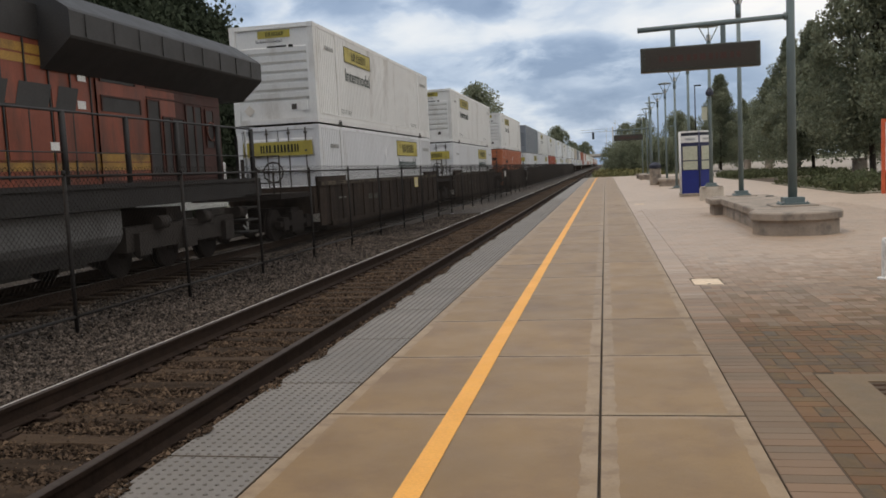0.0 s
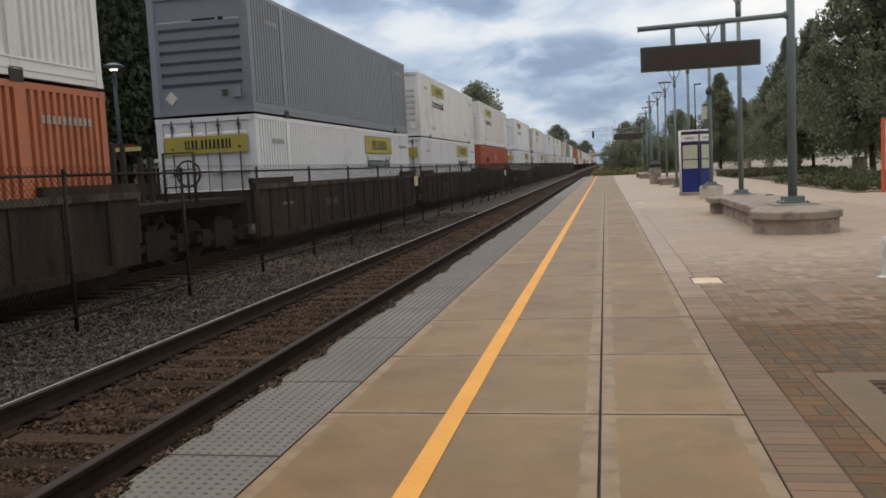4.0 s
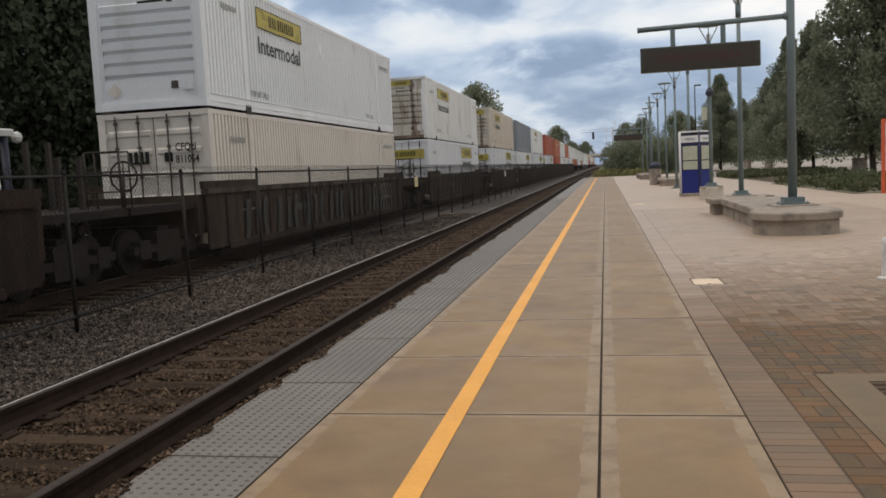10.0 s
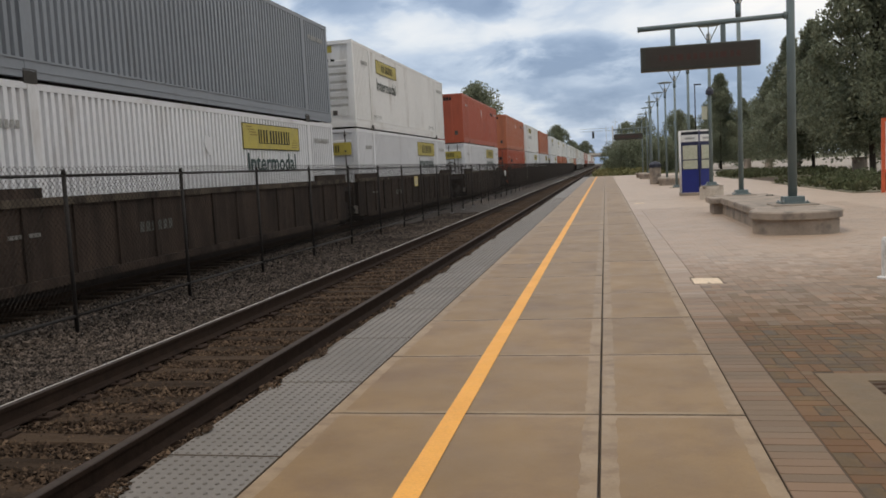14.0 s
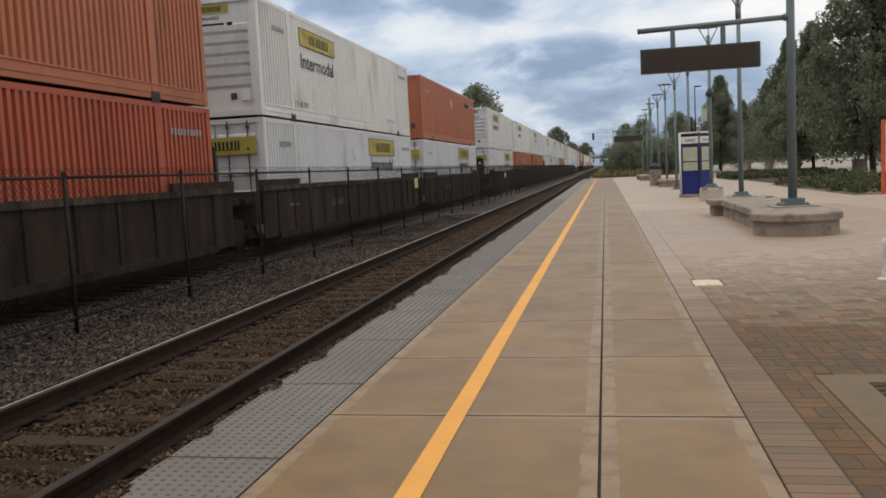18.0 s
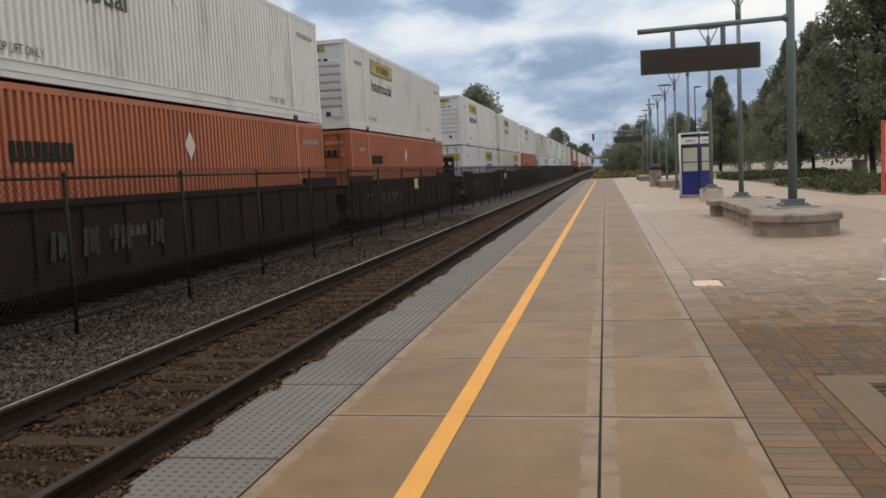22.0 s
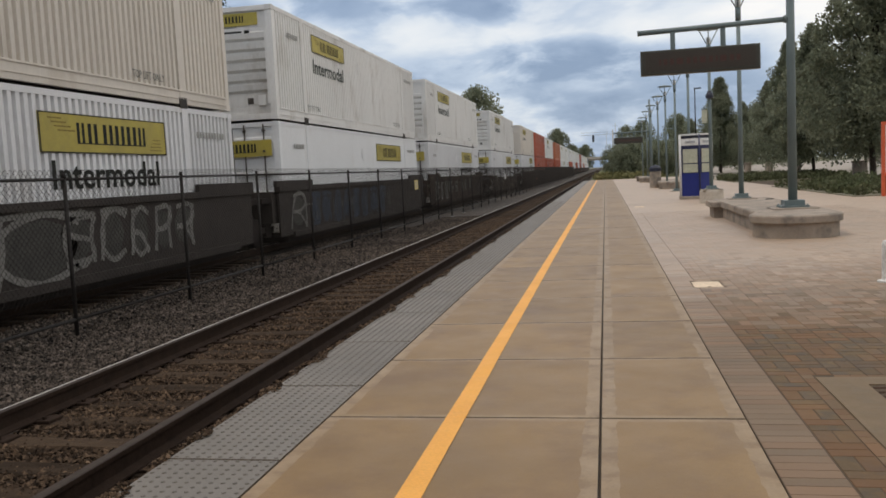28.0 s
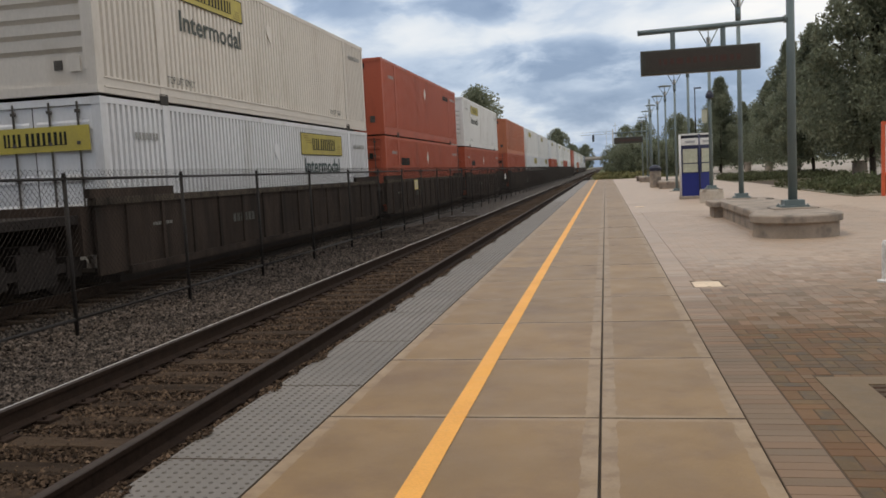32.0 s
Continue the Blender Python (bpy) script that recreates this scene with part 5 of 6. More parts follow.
def container(kind, label, skin, front, bottom, logo, ink=INK, smooth=False, rusty=False, far=False):
    """A 53 ft box: origin at the middle of its near end's foot, reaching along +y."""
    ob = root("shipping_container", label, "container", "containers on the freight train")
    # frame
    for y0 in (0.0, CL - 0.16):
        for s in (-1, 1):
            part("corner_post", boxes((s * CW - (0.17 if s > 0 else 0), s * CW + (0.17 if s < 0 else 0), y0, y0 + 0.16, 0, CH)), skin, ob)
            for z in (0, CH - 0.12) if not far and (s > 0 or y0 == 0) else ():
                part("corner_casting", boxes((s * CW - (0.18 if s > 0 else -0.0) - (0.006 if s < 0 else 0), s * CW + (0.18 if s < 0 else 0) + (0.006 if s > 0 else 0), y0 - 0.008, y0 + 0.17, z - 0.004, z + 0.124)), skin, ob)
    for s in (-1, 1):
        x0, x1 = (CW - 0.09, CW - 0.002) if s > 0 else (-CW + 0.002, -CW + 0.09)
        part("top_rail", boxes((x0, x1, 0.16, CL - 0.16, CH - 0.10, CH)), skin, ob)
        part("bottom_rail", boxes((x0, x1, 0.16, CL - 0.16, 0.0, 0.17 if bottom else 0.28)), skin, ob)
        for yc in (2.15, CL - 2.15) if s > 0 and not far else ():
            part("lift_post", boxes((s * CW - (0.1 if s > 0 else -0.0), s * CW + (0.1 if s < 0 else 0.0) + (0.004 if s > 0 else 0), yc - 0.10, yc + 0.10, 0.02, CH - 0.02)), skin, ob)
            if s > 0:
                part("lift_casting", boxes((CW - 0.1, CW + 0.012, yc - 0.15, yc + 0.15, -0.08, 0.13)), GAP_DARK, ob)
        zb = 0.16 if bottom else 0.27
        if not bottom and s > 0 and not far:
            part("rail_lip", boxes((CW - 0.004, CW + 0.016, 0.2, CL - 0.2, 0.255, 0.285)), skin, ob)
            part("rail_lip", boxes((CW - 0.004, CW + 0.012, 0.2, CL - 0.2, 0.10, 0.118)), skin, ob)
        if smooth:
            part("side_panel", boxes((x0, x1 - 0.01 if s > 0 else x1, 0.15, CL - 0.15, zb, CH - 0.09)), skin, ob)
        else:
            for ya, yb in ((0.15, 2.06), (2.24, CL - 2.24), (CL - 2.06, CL - 0.15)) if s > 0 else ((0.15, CL - 0.15),):
                part("side_panel", corrugated(s * (CW - 0.006), ya, yb, zb, CH - 0.09, 0.18 if not bottom else 0.175, 0.055 if not bottom else 0.075), skin, ob, "corrugated steel side panel")
    part("roof", boxes((-CW + 0.09, CW - 0.09, 0.1, CL - 0.1, CH - 0.05, CH - 0.012)), skin, ob)
    part("floor", boxes((-CW + 0.09, CW - 0.09, 0.1, CL - 0.1, 0.02, 0.10)), GAP_DARK, ob)
    part("back_wall", boxes((-CW + 0.17, CW - 0.17, CL - 0.1, CL - 0.04, 0.05, CH - 0.05)), skin, ob)
    part("front_header", boxes((-CW + 0.17, CW - 0.17, 0.0, 0.1, CH - 0.12, CH)), skin, ob)
    part("front_sill", boxes((-CW + 0.17, CW - 0.17, 0.0, 0.1, 0.0, 0.15)), RUST_DARK if rusty else skin, ob)
    if front == "flat":
        part("front_wall", boxes((-CW + 0.165, CW - 0.165, 0.03, 0.08, 0.15, CH - 0.12)), skin, ob, "flat end wall")
        for xr in (-0.62, 0.0, 0.62):
            part("wall_post", boxes((xr - 0.035, xr + 0.035, 0.012, 0.03, 0.15, 2.42)), skin, ob)
        part("name_mark", comb([(-0.86 + 0.17 * k, -0.73 + 0.17 * k) for k in range(9)], 2.55, 2.70, 0.05, lambda u, v, o: (u, 0.03 - o, v)), INK, ob)
        part("data_plate", boxes((0.75, 0.95, 0.015, 0.03, 0.45, 0.7)), ROD, ob)
    elif front == "ribs":
        b = bmesh.new()
        z0, z1, n = 0.64, 2.22, 6
        prof = [(0.04, 0.15), (0.04, z0)]
        for k in range(n):
            p = (z1 - z0) / n
            z = z0 + p * k
            prof += [(0.115, z + 0.03 * p), (0.115, z + 0.20 * p), (0.04, z + 0.45 * p), (0.03, z + 0.98 * p)]
        prof += [(0.045, z1 + 0.02), (0.045, CH - 0.12)]
        vs = [[b.verts.new((x, y, z)) for y, z in prof] for x in (-CW + 0.165, CW - 0.165)]
        for k in range(len(prof) - 1):
            b.faces.new((vs[0][k], vs[1][k], vs[1][k + 1], vs[0][k + 1]))
        part("front_wall", b, RUSTY if rusty else skin, ob, "end wall with horizontal ribs" + (" and rust streaks" if rusty else ""))
        for x0, x1 in ((-CW + 0.17, -CW + 0.24), (CW - 0.24, CW - 0.17)):
            part("rib_border", boxes((x0, x1, 0.028, 0.06, 0.4, 2.3)), skin, ob)
        b = bmesh.new()
        dz = [b.verts.new((-0.82 + 0.17 * u, 0.024, 0.42 + 0.17 * v)) for u, v in ((0, -1), (1, 0), (0, 1), (-1, 0))]
        b.faces.new(dz)
        part("front_placard", b, P_CREAM, ob, "pale diamond placard")
        part("data_plate", boxes((0.50, 0.66, 0.028, 0.036, 0.40, 0.56)), ROD, ob)
        part("document_box", boxes((0.80, 1.00, 0.0, 0.036, 0.36, 0.62)), skin, ob)
        part("marking_bar", boxes((-0.15, 0.45, 0.030, 0.038, 2.22, 2.27)), INK, ob)
        part("marking_bar", boxes((0.52, 0.66, 0.030, 0.038, 2.20, 2.28)), INK, ob)
        if logo:
            wide = kind in ("AT", "HT")
            logo_front(ob, *((-1.0, 0.9, 2.40, 2.72) if wide else (-0.42, 0.58, 2.50, 2.72)), 0.03)
            t = front_text("small_lettering", WORD_S, ob, -0.50, 0.038, 2.36, INK)
            t.scale = (0.62, 0.5, 1)
    else:
        # two door leaves with ribs, lock rods, hinges
        for s in (-1, 1):
            x0, x1 = (0.012, CW - 0.18) if s > 0 else (-CW + 0.18, -0.012)
            d = part("door", boxes((x0, x1, 0.03, 0.07, 0.15, CH - 0.13)), skin, ob, "door leaf with pressed ribs")
            b = bmesh.new()
            for z in (0.45, 0.95, 1.45, 1.95, 2.35):
                h = 0.16 if not logo or z != 1.95 else 0.05
                v = box(b, x0 + 0.06, x1 - 0.06, 0.008, 0.031, z, z + h)
                for q in (v[0], v[1]):
                    q.co.z += 0.04
                for q in (v[4], v[5]):
                    q.co.z -= 0.04
            part("door_ribs", b, skin, d)
            for f in (0.30, 0.78):
                xr = x0 + (x1 - x0) * (f if s > 0 else 1 - f)
                prof = [(0.02, 0.08)]
                for z in (0.16, 0.75, 1.5, 2.1, CH - 0.25):
                    prof += [(0.02, z), (0.05, z + 0.004), (0.05, z + 0.056), (0.02, z + 0.06)]
                part("lock_rod", lathe(prof + [(0.02, CH - 0.06)], 6, (xr, -0.012)), ROD, d, "lock rod with guides")
            for z in (0.45, 1.4, 2.35) if not far else ():
                xh = x1 if s > 0 else x0
                part("hinge", boxes((xh - 0.04, xh + 0.05, 0.005, 0.03, z, z + 0.11)), skin, d)
        part("gasket", boxes((-0.012, 0.012, 0.035, 0.06, 0.15, CH - 0.13)), GAP_DARK, ob)
        if kind == "PB":
            for me, z in ((CODE_A, 2.02), (CODE_B, 1.76)):
                front_text("lettering", me, ob, 0.50, -0.037, z, INK).scale = (0.86, 1.15, 1)
            part("name_mark", comb([(-0.62 + 0.13 * k, -0.53 + 0.13 * k) for k in range(4)], 1.82, 2.04, 0.05, lambda u, v, o: (u, -o, v)), INK, ob)
            part("placard", boxes((0.22, 0.40, 0.0, 0.028, 1.8, 2.0)), INK, ob)
        if logo:
            logo_front(ob, -1.08, 1.08, 2.0, 2.42, -0.036)
        elif bottom and logo is None:
            x, cells = -0.90, []
            for w in (0.17, 0.17, 0.19, 0.2, 0.16, 0.1, 0.19, 0.16, 0.18):
                cells.append((x, x + w * 0.9))
                x += w * 1.15
            part("name_mark", comb(cells, 2.06, 2.24, 0.05, lambda u, v, o: (u, -o, v)), INK, ob)
    x = CW + 0.004
    if far:
        if logo:
            logo_side(ob, *((9.45, 13.15, 2.03, 2.65) if bottom else (2.95, 6.05, 2.06, 2.56)))
        return ob
    # side marks
    if logo:
        if bottom:
            up = 0.0 if kind in ("LB", "SB") else 0.11
            logo_side(ob, 9.45, 13.15, 1.92 + up, 2.54 + up)
            if not smooth:
                t = stand_text("lettering", WORD, ob, x, 9.65, 1.37 + 1.3 * up, ink)
                t.scale = (1.17, 1.0, 1)
        else:
            logo_side(ob, 2.95, 6.05, 2.06, 2.56)
            t = stand_text("lettering", WORD, ob, x, 2.95, 1.46, INK_FADED)
            t.scale = (1.08, 0.92, 1)
    elif logo is None:
        y, cells = 2.48 if bottom else 12.3, []
        for w in (0.17, 0.17, 0.19, 0.2, 0.16, 0.1, 0.19, 0.16, 0.18):
            cells.append((y, y + w * 0.8))
            y += w
        part("name_mark", comb(cells, *((1.82, 2.06) if bottom else (2.25, 2.42)), 0.06, lambda u, v, o: (x + o, u, v)), INK, ob)
        b = bmesh.new()
        b.faces.new([b.verts.new((x + 0.004, yy, zz)) for yy, zz in ((7.62, 2.11), (7.84, 1.81), (8.06, 2.11), (7.84, 2.41))])
        part("diamond_placard", b, P_CREAM, ob, "pale diamond-shaped placard")
    if not bottom and logo:
        t = stand_text("lift_note", LIFT, ob, x, 2.35, 0.36, INK_FADED)
        t.scale = (0.62, 0.8, 1)
        t = stand_text("lift_note", LIFT, ob, x, 12.2, 0.36, INK_FADED)
        t.scale = (0.62, 0.8, 1)
    if logo:
        b = bmesh.new()
        ring = [(7.5, 2.10), (7.62, 1.95), (7.74, 1.86), (7.84, 2.02), (7.80, 2.22), (7.66, 2.32), (7.54, 2.26)]
        fa, ba = [b.verts.new((x + 0.006, u, v)) for u, v in ring], [b.verts.new((x - 0.004, u, v)) for u, v in ring]
        b.faces.new(fa)
        for k in range(7):
            b.faces.new((fa[k], ba[k], ba[(k + 1) % 7], fa[(k + 1) % 7]))
        part("placard_holder", b, skin, ob)
    part("number_bar", comb([(CL - 1.7 + 0.13 * k, CL - 1.62 + 0.13 * k) for k in range(10)], 2.3, 2.42, 0.006, lambda u, v, o: (x + o, u, v)), FAINT, ob)
    part("number_bar", comb([(1.0 + 0.12 * k, 1.08 + 0.12 * k) for k in range(7)], 2.2, 2.32, 0.006, lambda u, v, o: (x + o, u, v)), FAINT, ob)
    return ob


def wheelset(parent, y):
    b = bmesh.new()
    for s in (-1, 1):
        rod(b, (s * 0.68, 0, 0), (s * 0.82, 0, 0), 0.42, n=22)
        rod(b, (s * 0.65, 0, 0), (s * 0.68, 0, 0), 0.455, n=22)
    rod(b, (-0.98, 0, 0), (0.98, 0, 0), 0.08, n=10)
    w = part("wheelset", b, TRUCK_DARK, parent)
    w.location = (0, y, RAIL_Z + 0.42)
    return w


CAR_DARK = surf("grimy_black_steel", (0.029, 0.024, 0.021), (0.042, 0.034, 0.030), 2.0, 0.8, 0, 0.2, 30, 0.2)


def car_paint(name, c):
    return surf(name, c, tuple(0.7 * a for a in c), 0.8, 0.8, 0, 0.12, 20, 0.18, vary=0.15, spec=0.12, stain=(0.018, 0.014, 0.012), stain_scale=1.3, stain_lo=0.42, stain_hi=0.66, stretch=(1, 1.5, 0.3))


CAR_BROWN = car_paint("brown_well_car_paint", (0.063, 0.044, 0.034))
CAR_TOP = car_paint("dusty_top_chord_paint", (0.115, 0.092, 0.070))
CAR_RED = car_paint("oxide_red_well_car_paint", (0.048, 0.030, 0.024))
CAR_SOOT = car_paint("sooty_well_car_paint", (0.034, 0.023, 0.019))
CAR_OXIDE = car_paint("rusty_low_car_paint", (0.115, 0.068, 0.042))
CAR_DUSTY = car_paint("dusty_pale_well_car_paint", (0.125, 0.102, 0.080))
SPRAY = [surf("spray_paint_" + n, c, tuple(0.6 * a for a in c), 3, 0.7, 0, 0.05) for n, c in (("white", (0.20, 0.195, 0.182)), ("blue", (0.035, 0.05, 0.075)), ("silver", (0.095, 0.097, 0.088)), ("faded", (0.058, 0.056, 0.050)), ("red", (0.07, 0.030, 0.024)))]


TRUCK_DARK = surf("dark_truck_steel", (0.018, 0.015, 0.014), (0.026, 0.021, 0.019), 2.0, 0.85, 0, 0.2, 30, 0.2, spec=0.15)


def truck(parent, y):
    b = bmesh.new()
    for s in (-1, 1):
        box(b, s * 1.02 - 0.08, s * 1.02 + 0.08, -1.25, 1.25, RAIL_Z + 0.38, RAIL_Z + 0.52)
        box(b, s * 1.02 - 0.09, s * 1.02 + 0.09, -0.45, 0.45, RAIL_Z + 0.2, RAIL_Z + 0.75)
        for e in (-0.88, 0.88):
            box(b, s * 1.02 - 0.1, s * 1.02 + 0.1, e - 0.18, e + 0.18, RAIL_Z + 0.28, RAIL_Z + 0.62)
    box(b, -1.0, 1.0, -0.2, 0.2, RAIL_Z + 0.5, RAIL_Z + 0.85)
    t = part("truck", b, TRUCK_DARK, parent)
    t.location = (0, y, 0)
    for e in (-0.88, 0.88):
        wheelset(t, e)
    return t


# sprayed lettering: from, to along the car, foot, height, letter width, stroke, gap, outline, filling
SCRAWLS = {1: ((0.5, 9.2, 0.14, 0.98, 1.7, 0.10, 0.12, 0, 3), (9.6, 13.6, 0.3, 0.8, 0.75, 0.10, 0.1, 0, 3)),
           2: ((0.6, 3.6, 0.2, 0.85, 0.8, 0.085, 0.35, 0, 3), (4.2, 12.0, 0.45, 0.6, 0.9, 0.09, 0.7, 2, 3)),
           3: ((0.2, 1.6, 0.2, 0.9, 1.0, 0.09, 0.3, 0, 3), (1.8, 9.5, 0.2, 0.85, 0.8, 0.12, 0.2, 1, 1), (2.2, 10.6, 0.35, 0.55, 0.4, 0.05, 1.1, 2, None)),
           5: ((3.0, 6.2, 0.4, 0.45, 0.42, 0.12, 0.45, 3, None),),
           9: ((1.2, 11.6, 0.12, 0.9, 1.35, 0.26, 0.55, 3, None), (12.1, 14.4, 0.1, 0.98, 0.36, 0.045, 0.06, 0, None))}
STROKES = (((0, 0), (0.08, 0.55), (0.3, 1.0), (0.75, 0.98), (0.95, 0.5), (0.98, 0)), ((0.95, 0.85), (0.5, 1.02), (0.08, 0.75), (0.1, 0.25), (0.5, -0.02), (0.95, 0.15)), ((0.05, 0.0), (0.1, 0.5), (0.08, 1.0)),
           ((0.1, 0.95), (0.7, 1.0), (0.92, 0.72), (0.55, 0.5), (0.12, 0.48)), ((0.9, 1.0), (0.82, 0.5), (0.92, 0.0)), ((0.0, 0.98), (0.5, 1.03), (1.0, 0.95)), ((0.12, 0.5), (0.55, 0.42), (0.95, 0.0)), ((0.1, 0.46), (0.5, 0.54), (0.9, 0.47)),
           ((0.9, 0.95), (0.25, 0.9), (0.2, 0.6), (0.8, 0.45), (0.85, 0.1), (0.1, 0.03)))
BARS = (STROKES[2], ((0.5, 0.95), (0.52, 0.5), (0.5, 0.1)), STROKES[4])   # worn marks that cannot be read


def scrawl(ob, q, x, y, y_end, z, h, w0, t, gap, ink, fill):
    """A run of sprayed letters, each one mesh of smooth strokes over a rough filling."""
    turn_ = 0
    while y < y_end:
        turn_ = 0.0015 - turn_
        w = w0 * q.uniform(0.8, 1.2)
        b = bmesh.new()
        lay_x = x + turn_
        if fill is not None:
            k = 9
            b.faces.new([b.verts.new((x + turn_, y + w * (0.5 + 0.52 * q.uniform(0.75, 1.05) * math.cos(6.283 * i / k)), z + h * (0.5 + 0.5 * q.uniform(0.8, 1.0) * math.sin(6.283 * i / k)))) for i in range(k)]).material_index = 1
        for form in q.sample(STROKES, 3) if fill is not None or ink < 2 else BARS:
            lay_x += 0.003
            ctrl = [Vector((0, y + u * w + v * 0.10 * h, z + v * h)) for u, v in form]
            ctrl = [ctrl[0] * 2 - ctrl[1]] + ctrl + [ctrl[-1] * 2 - ctrl[-2]]
            pts = []
            for i in range(1, len(ctrl) - 2):
                p0, p1, p2, p3 = ctrl[i - 1:i + 3]
                for f in (0.0, 0.34, 0.67):
                    pts.append(0.5 * (2 * p1 + (p2 - p0) * f + (2 * p0 - 5 * p1 + 4 * p2 - p3) * f * f + (3 * p1 - p0 - 3 * p2 + p3) * f * f * f))
            pts.append(ctrl[-2])
            prev = None
            for i, p in enumerate(pts):
                d = (pts[min(i + 1, len(pts) - 1)] - pts[max(i - 1, 0)]).normalized()
                e = Vector((0, -d.z, d.y)) * t * q.uniform(0.38, 0.6)
                pr = [b.verts.new((lay_x, *(p + e * sg).yz)) for sg in (-1, 1)]
                if prev:
                    b.faces.new((prev[0], pr[0], pr[1], prev[1]))
                prev = pr
        part("sprayed_mark", b, [SPRAY[ink], SPRAY[3 if fill is None else fill]], ob)
        y += w * q.uniform(1.0, 1.15) + gap * q.uniform(0.5, 1.4)


def well_car(label, skin, gap_front, gap_back, look_, ribbed=True, spray=0):
    """A well car; y = 0 is the near end of its container."""
    ob = root("well_car", label, "rail car", "well cars of the freight train")
    W, Z0, Z1 = 1.40, 0.05, 0.95 if look_ in (10, 11) else 1.27
    for s in (-1, 1):
        xa, xb = (W - 0.05, W) if s > 0 else (-W, -W + 0.05)
        part("side_sill", boxes((xa, xb, -0.55, CL + 0.55, Z0, Z1)), skin, ob, "tall steel side sill")
        part("top_chord", boxes((xa - 0.05, xb + 0.06, -0.6, CL + 0.6, Z1 - 0.07, Z1 + 0.05) if s > 0 else (xa - 0.06, xb + 0.05, -0.6, CL + 0.6, Z1 - 0.07, Z1 + 0.05)), CAR_TOP if skin is CAR_BROWN else skin, ob)
        part("bottom_chord", boxes((xa - 0.05, xb + 0.06, 0.3, CL - 0.3, Z0 - 0.06, Z0 + 0.08) if s > 0 else (xa - 0.06, xb + 0.05, 0.3, CL - 0.3, Z0 - 0.06, Z0 + 0.08)), skin, ob)
        for ye, sg in ((-0.7, 1), (CL - 2.0, 1)):
            part("end_brace", boxes((xa - 0.02, xb + 0.02, ye, ye + 2.7, Z1 + 0.05, Z1 + 0.20)), skin, ob)
    if ribbed:
        b = boxes((0, 0.04, -0.05, 0.05, Z0 + 0.08, Z1 - 0.07))
        me = None
        for k in range(14):
            y = 0.35 + k * (CL - 0.7) / 13
            if me is None:
                o = part("rib", b, skin, ob)
                me = o.data
                o.location = (W, y, 0)
            else:
                share("rib", me, ob, pose(W, y, 0))
    # Dark box draws the shade below the sills along with the lower well.
    part("lower_well", boxes((-W + 0.12, W - 0.12, 0.2, CL - 0.2, RAIL_Z + 0.06, Z0 - 0.06)), TRUCK_DARK, ob, "dark lower well that stands for the shade under the side sills")
    part("well_floor", boxes((-1.3, 1.3, 0.0, CL, 0.06, 0.14)), CAR_DARK, ob)
    for ye, d, g in ((0.0, -1, gap_front), (CL, 1, gap_back)):
        y0, y1 = sorted((ye + d * 0.55, ye + d * g))
        part("end_deck", boxes((-1.25, 1.25, y0, y1, 0.92, 1.06)), TRUCK_DARK, ob)
        part("end_bolster", boxes((-1.3, 1.3, *sorted((ye + d * 0.35, ye + d * 0.8)), 0.4, 1.2)), skin, ob)
        if g > 2:
            part("coupler", boxes((-0.18, 0.18, *sorted((ye + d * g, ye + d * (g + 0.5))), 0.52, 0.78)), CAR_DARK, ob)
            truck(ob, ye + d * (g - 1.5))
            h = bmesh.new()
            for x in (0.55, 1.22):
                rod(h, (x, ye + d * (g - 0.1), 1.0), (x, ye + d * (g - 0.1), 2.05), 0.018, n=6)
            for z in (1.35, 1.7, 2.05):
                rod(h, (0.55, ye + d * (g - 0.1), z), (1.22, ye + d * (g - 0.1), z), 0.016, n=6)
            part("handrail", h, CAR_DARK, ob, "end ladder and handrail")
            if d < 0:
                ring = [Vector((0.95 + 0.27 * math.cos(k * 0.5236), ye + d * (g - 0.35), 1.62 + 0.27 * math.sin(k * 0.5236))) for k in range(12)]
                part("brake_wheel", rods(*[(ring[k], ring[(k + 1) % 12], 0.022) for k in range(12)], *[(ring[k], ring[k + 6], 0.014) for k in (0, 3)], n=5), CAR_DARK, ob, "round hand brake wheel")
                part("brake_stand", rods(((0.95, ye + d * (g - 0.32), 1.05), (0.95, ye + d * (g - 0.32), 1.64), 0.03), n=6), CAR_DARK, ob)
            part("brake_hose", rods(((0.32, ye + d * (g + 0.1), 0.62), (0.42, ye + d * (g + 0.3), 0.16), 0.025), ((0.42, ye + d * (g + 0.3), 0.16), (0.36, ye + d * (g + 0.42), 0.3), 0.025), n=6), GREY_METAL, ob)
            part("deck_post", boxes((-0.5, -0.42, *sorted((ye + d * (g - 0.3), ye + d * (g - 0.22))), 1.06, 2.3), (0.10, 0.18, *sorted((ye + d * (g - 0.3), ye + d * (g - 0.22))), 1.06, 2.0)), CAR_DARK, ob)
        else:
            if d > 0:
                truck(ob, ye + g)
            part("deck_post", boxes((-0.3, -0.22, *sorted((ye + d * 0.9, ye + d * 0.98)), 1.06, 2.2), (0.35, 0.43, *sorted((ye + d * 0.9, ye + d * 0.98)), 1.06, 2.3)), CAR_DARK, ob)
    if look_ == 4 and gap_front > 2:
        b = bmesh.new()
        loops = [[(0.37, 1.06), (1.25, 1.06), (1.25, 2.28), (0.37, 2.28)]] + [[(cx + 0.10 * math.cos(k * 0.5236), 1.93 + 0.10 * math.sin(k * 0.5236)) for k in range(12)] for cx in (0.59, 1.00)]
        edges = []
        for lp in loops:
            vs = [b.verts.new((u, -3.0, v)) for u, v in lp]
            edges += [b.edges.new((vs[k], vs[(k + 1) % len(vs)])) for k in range(len(vs))]
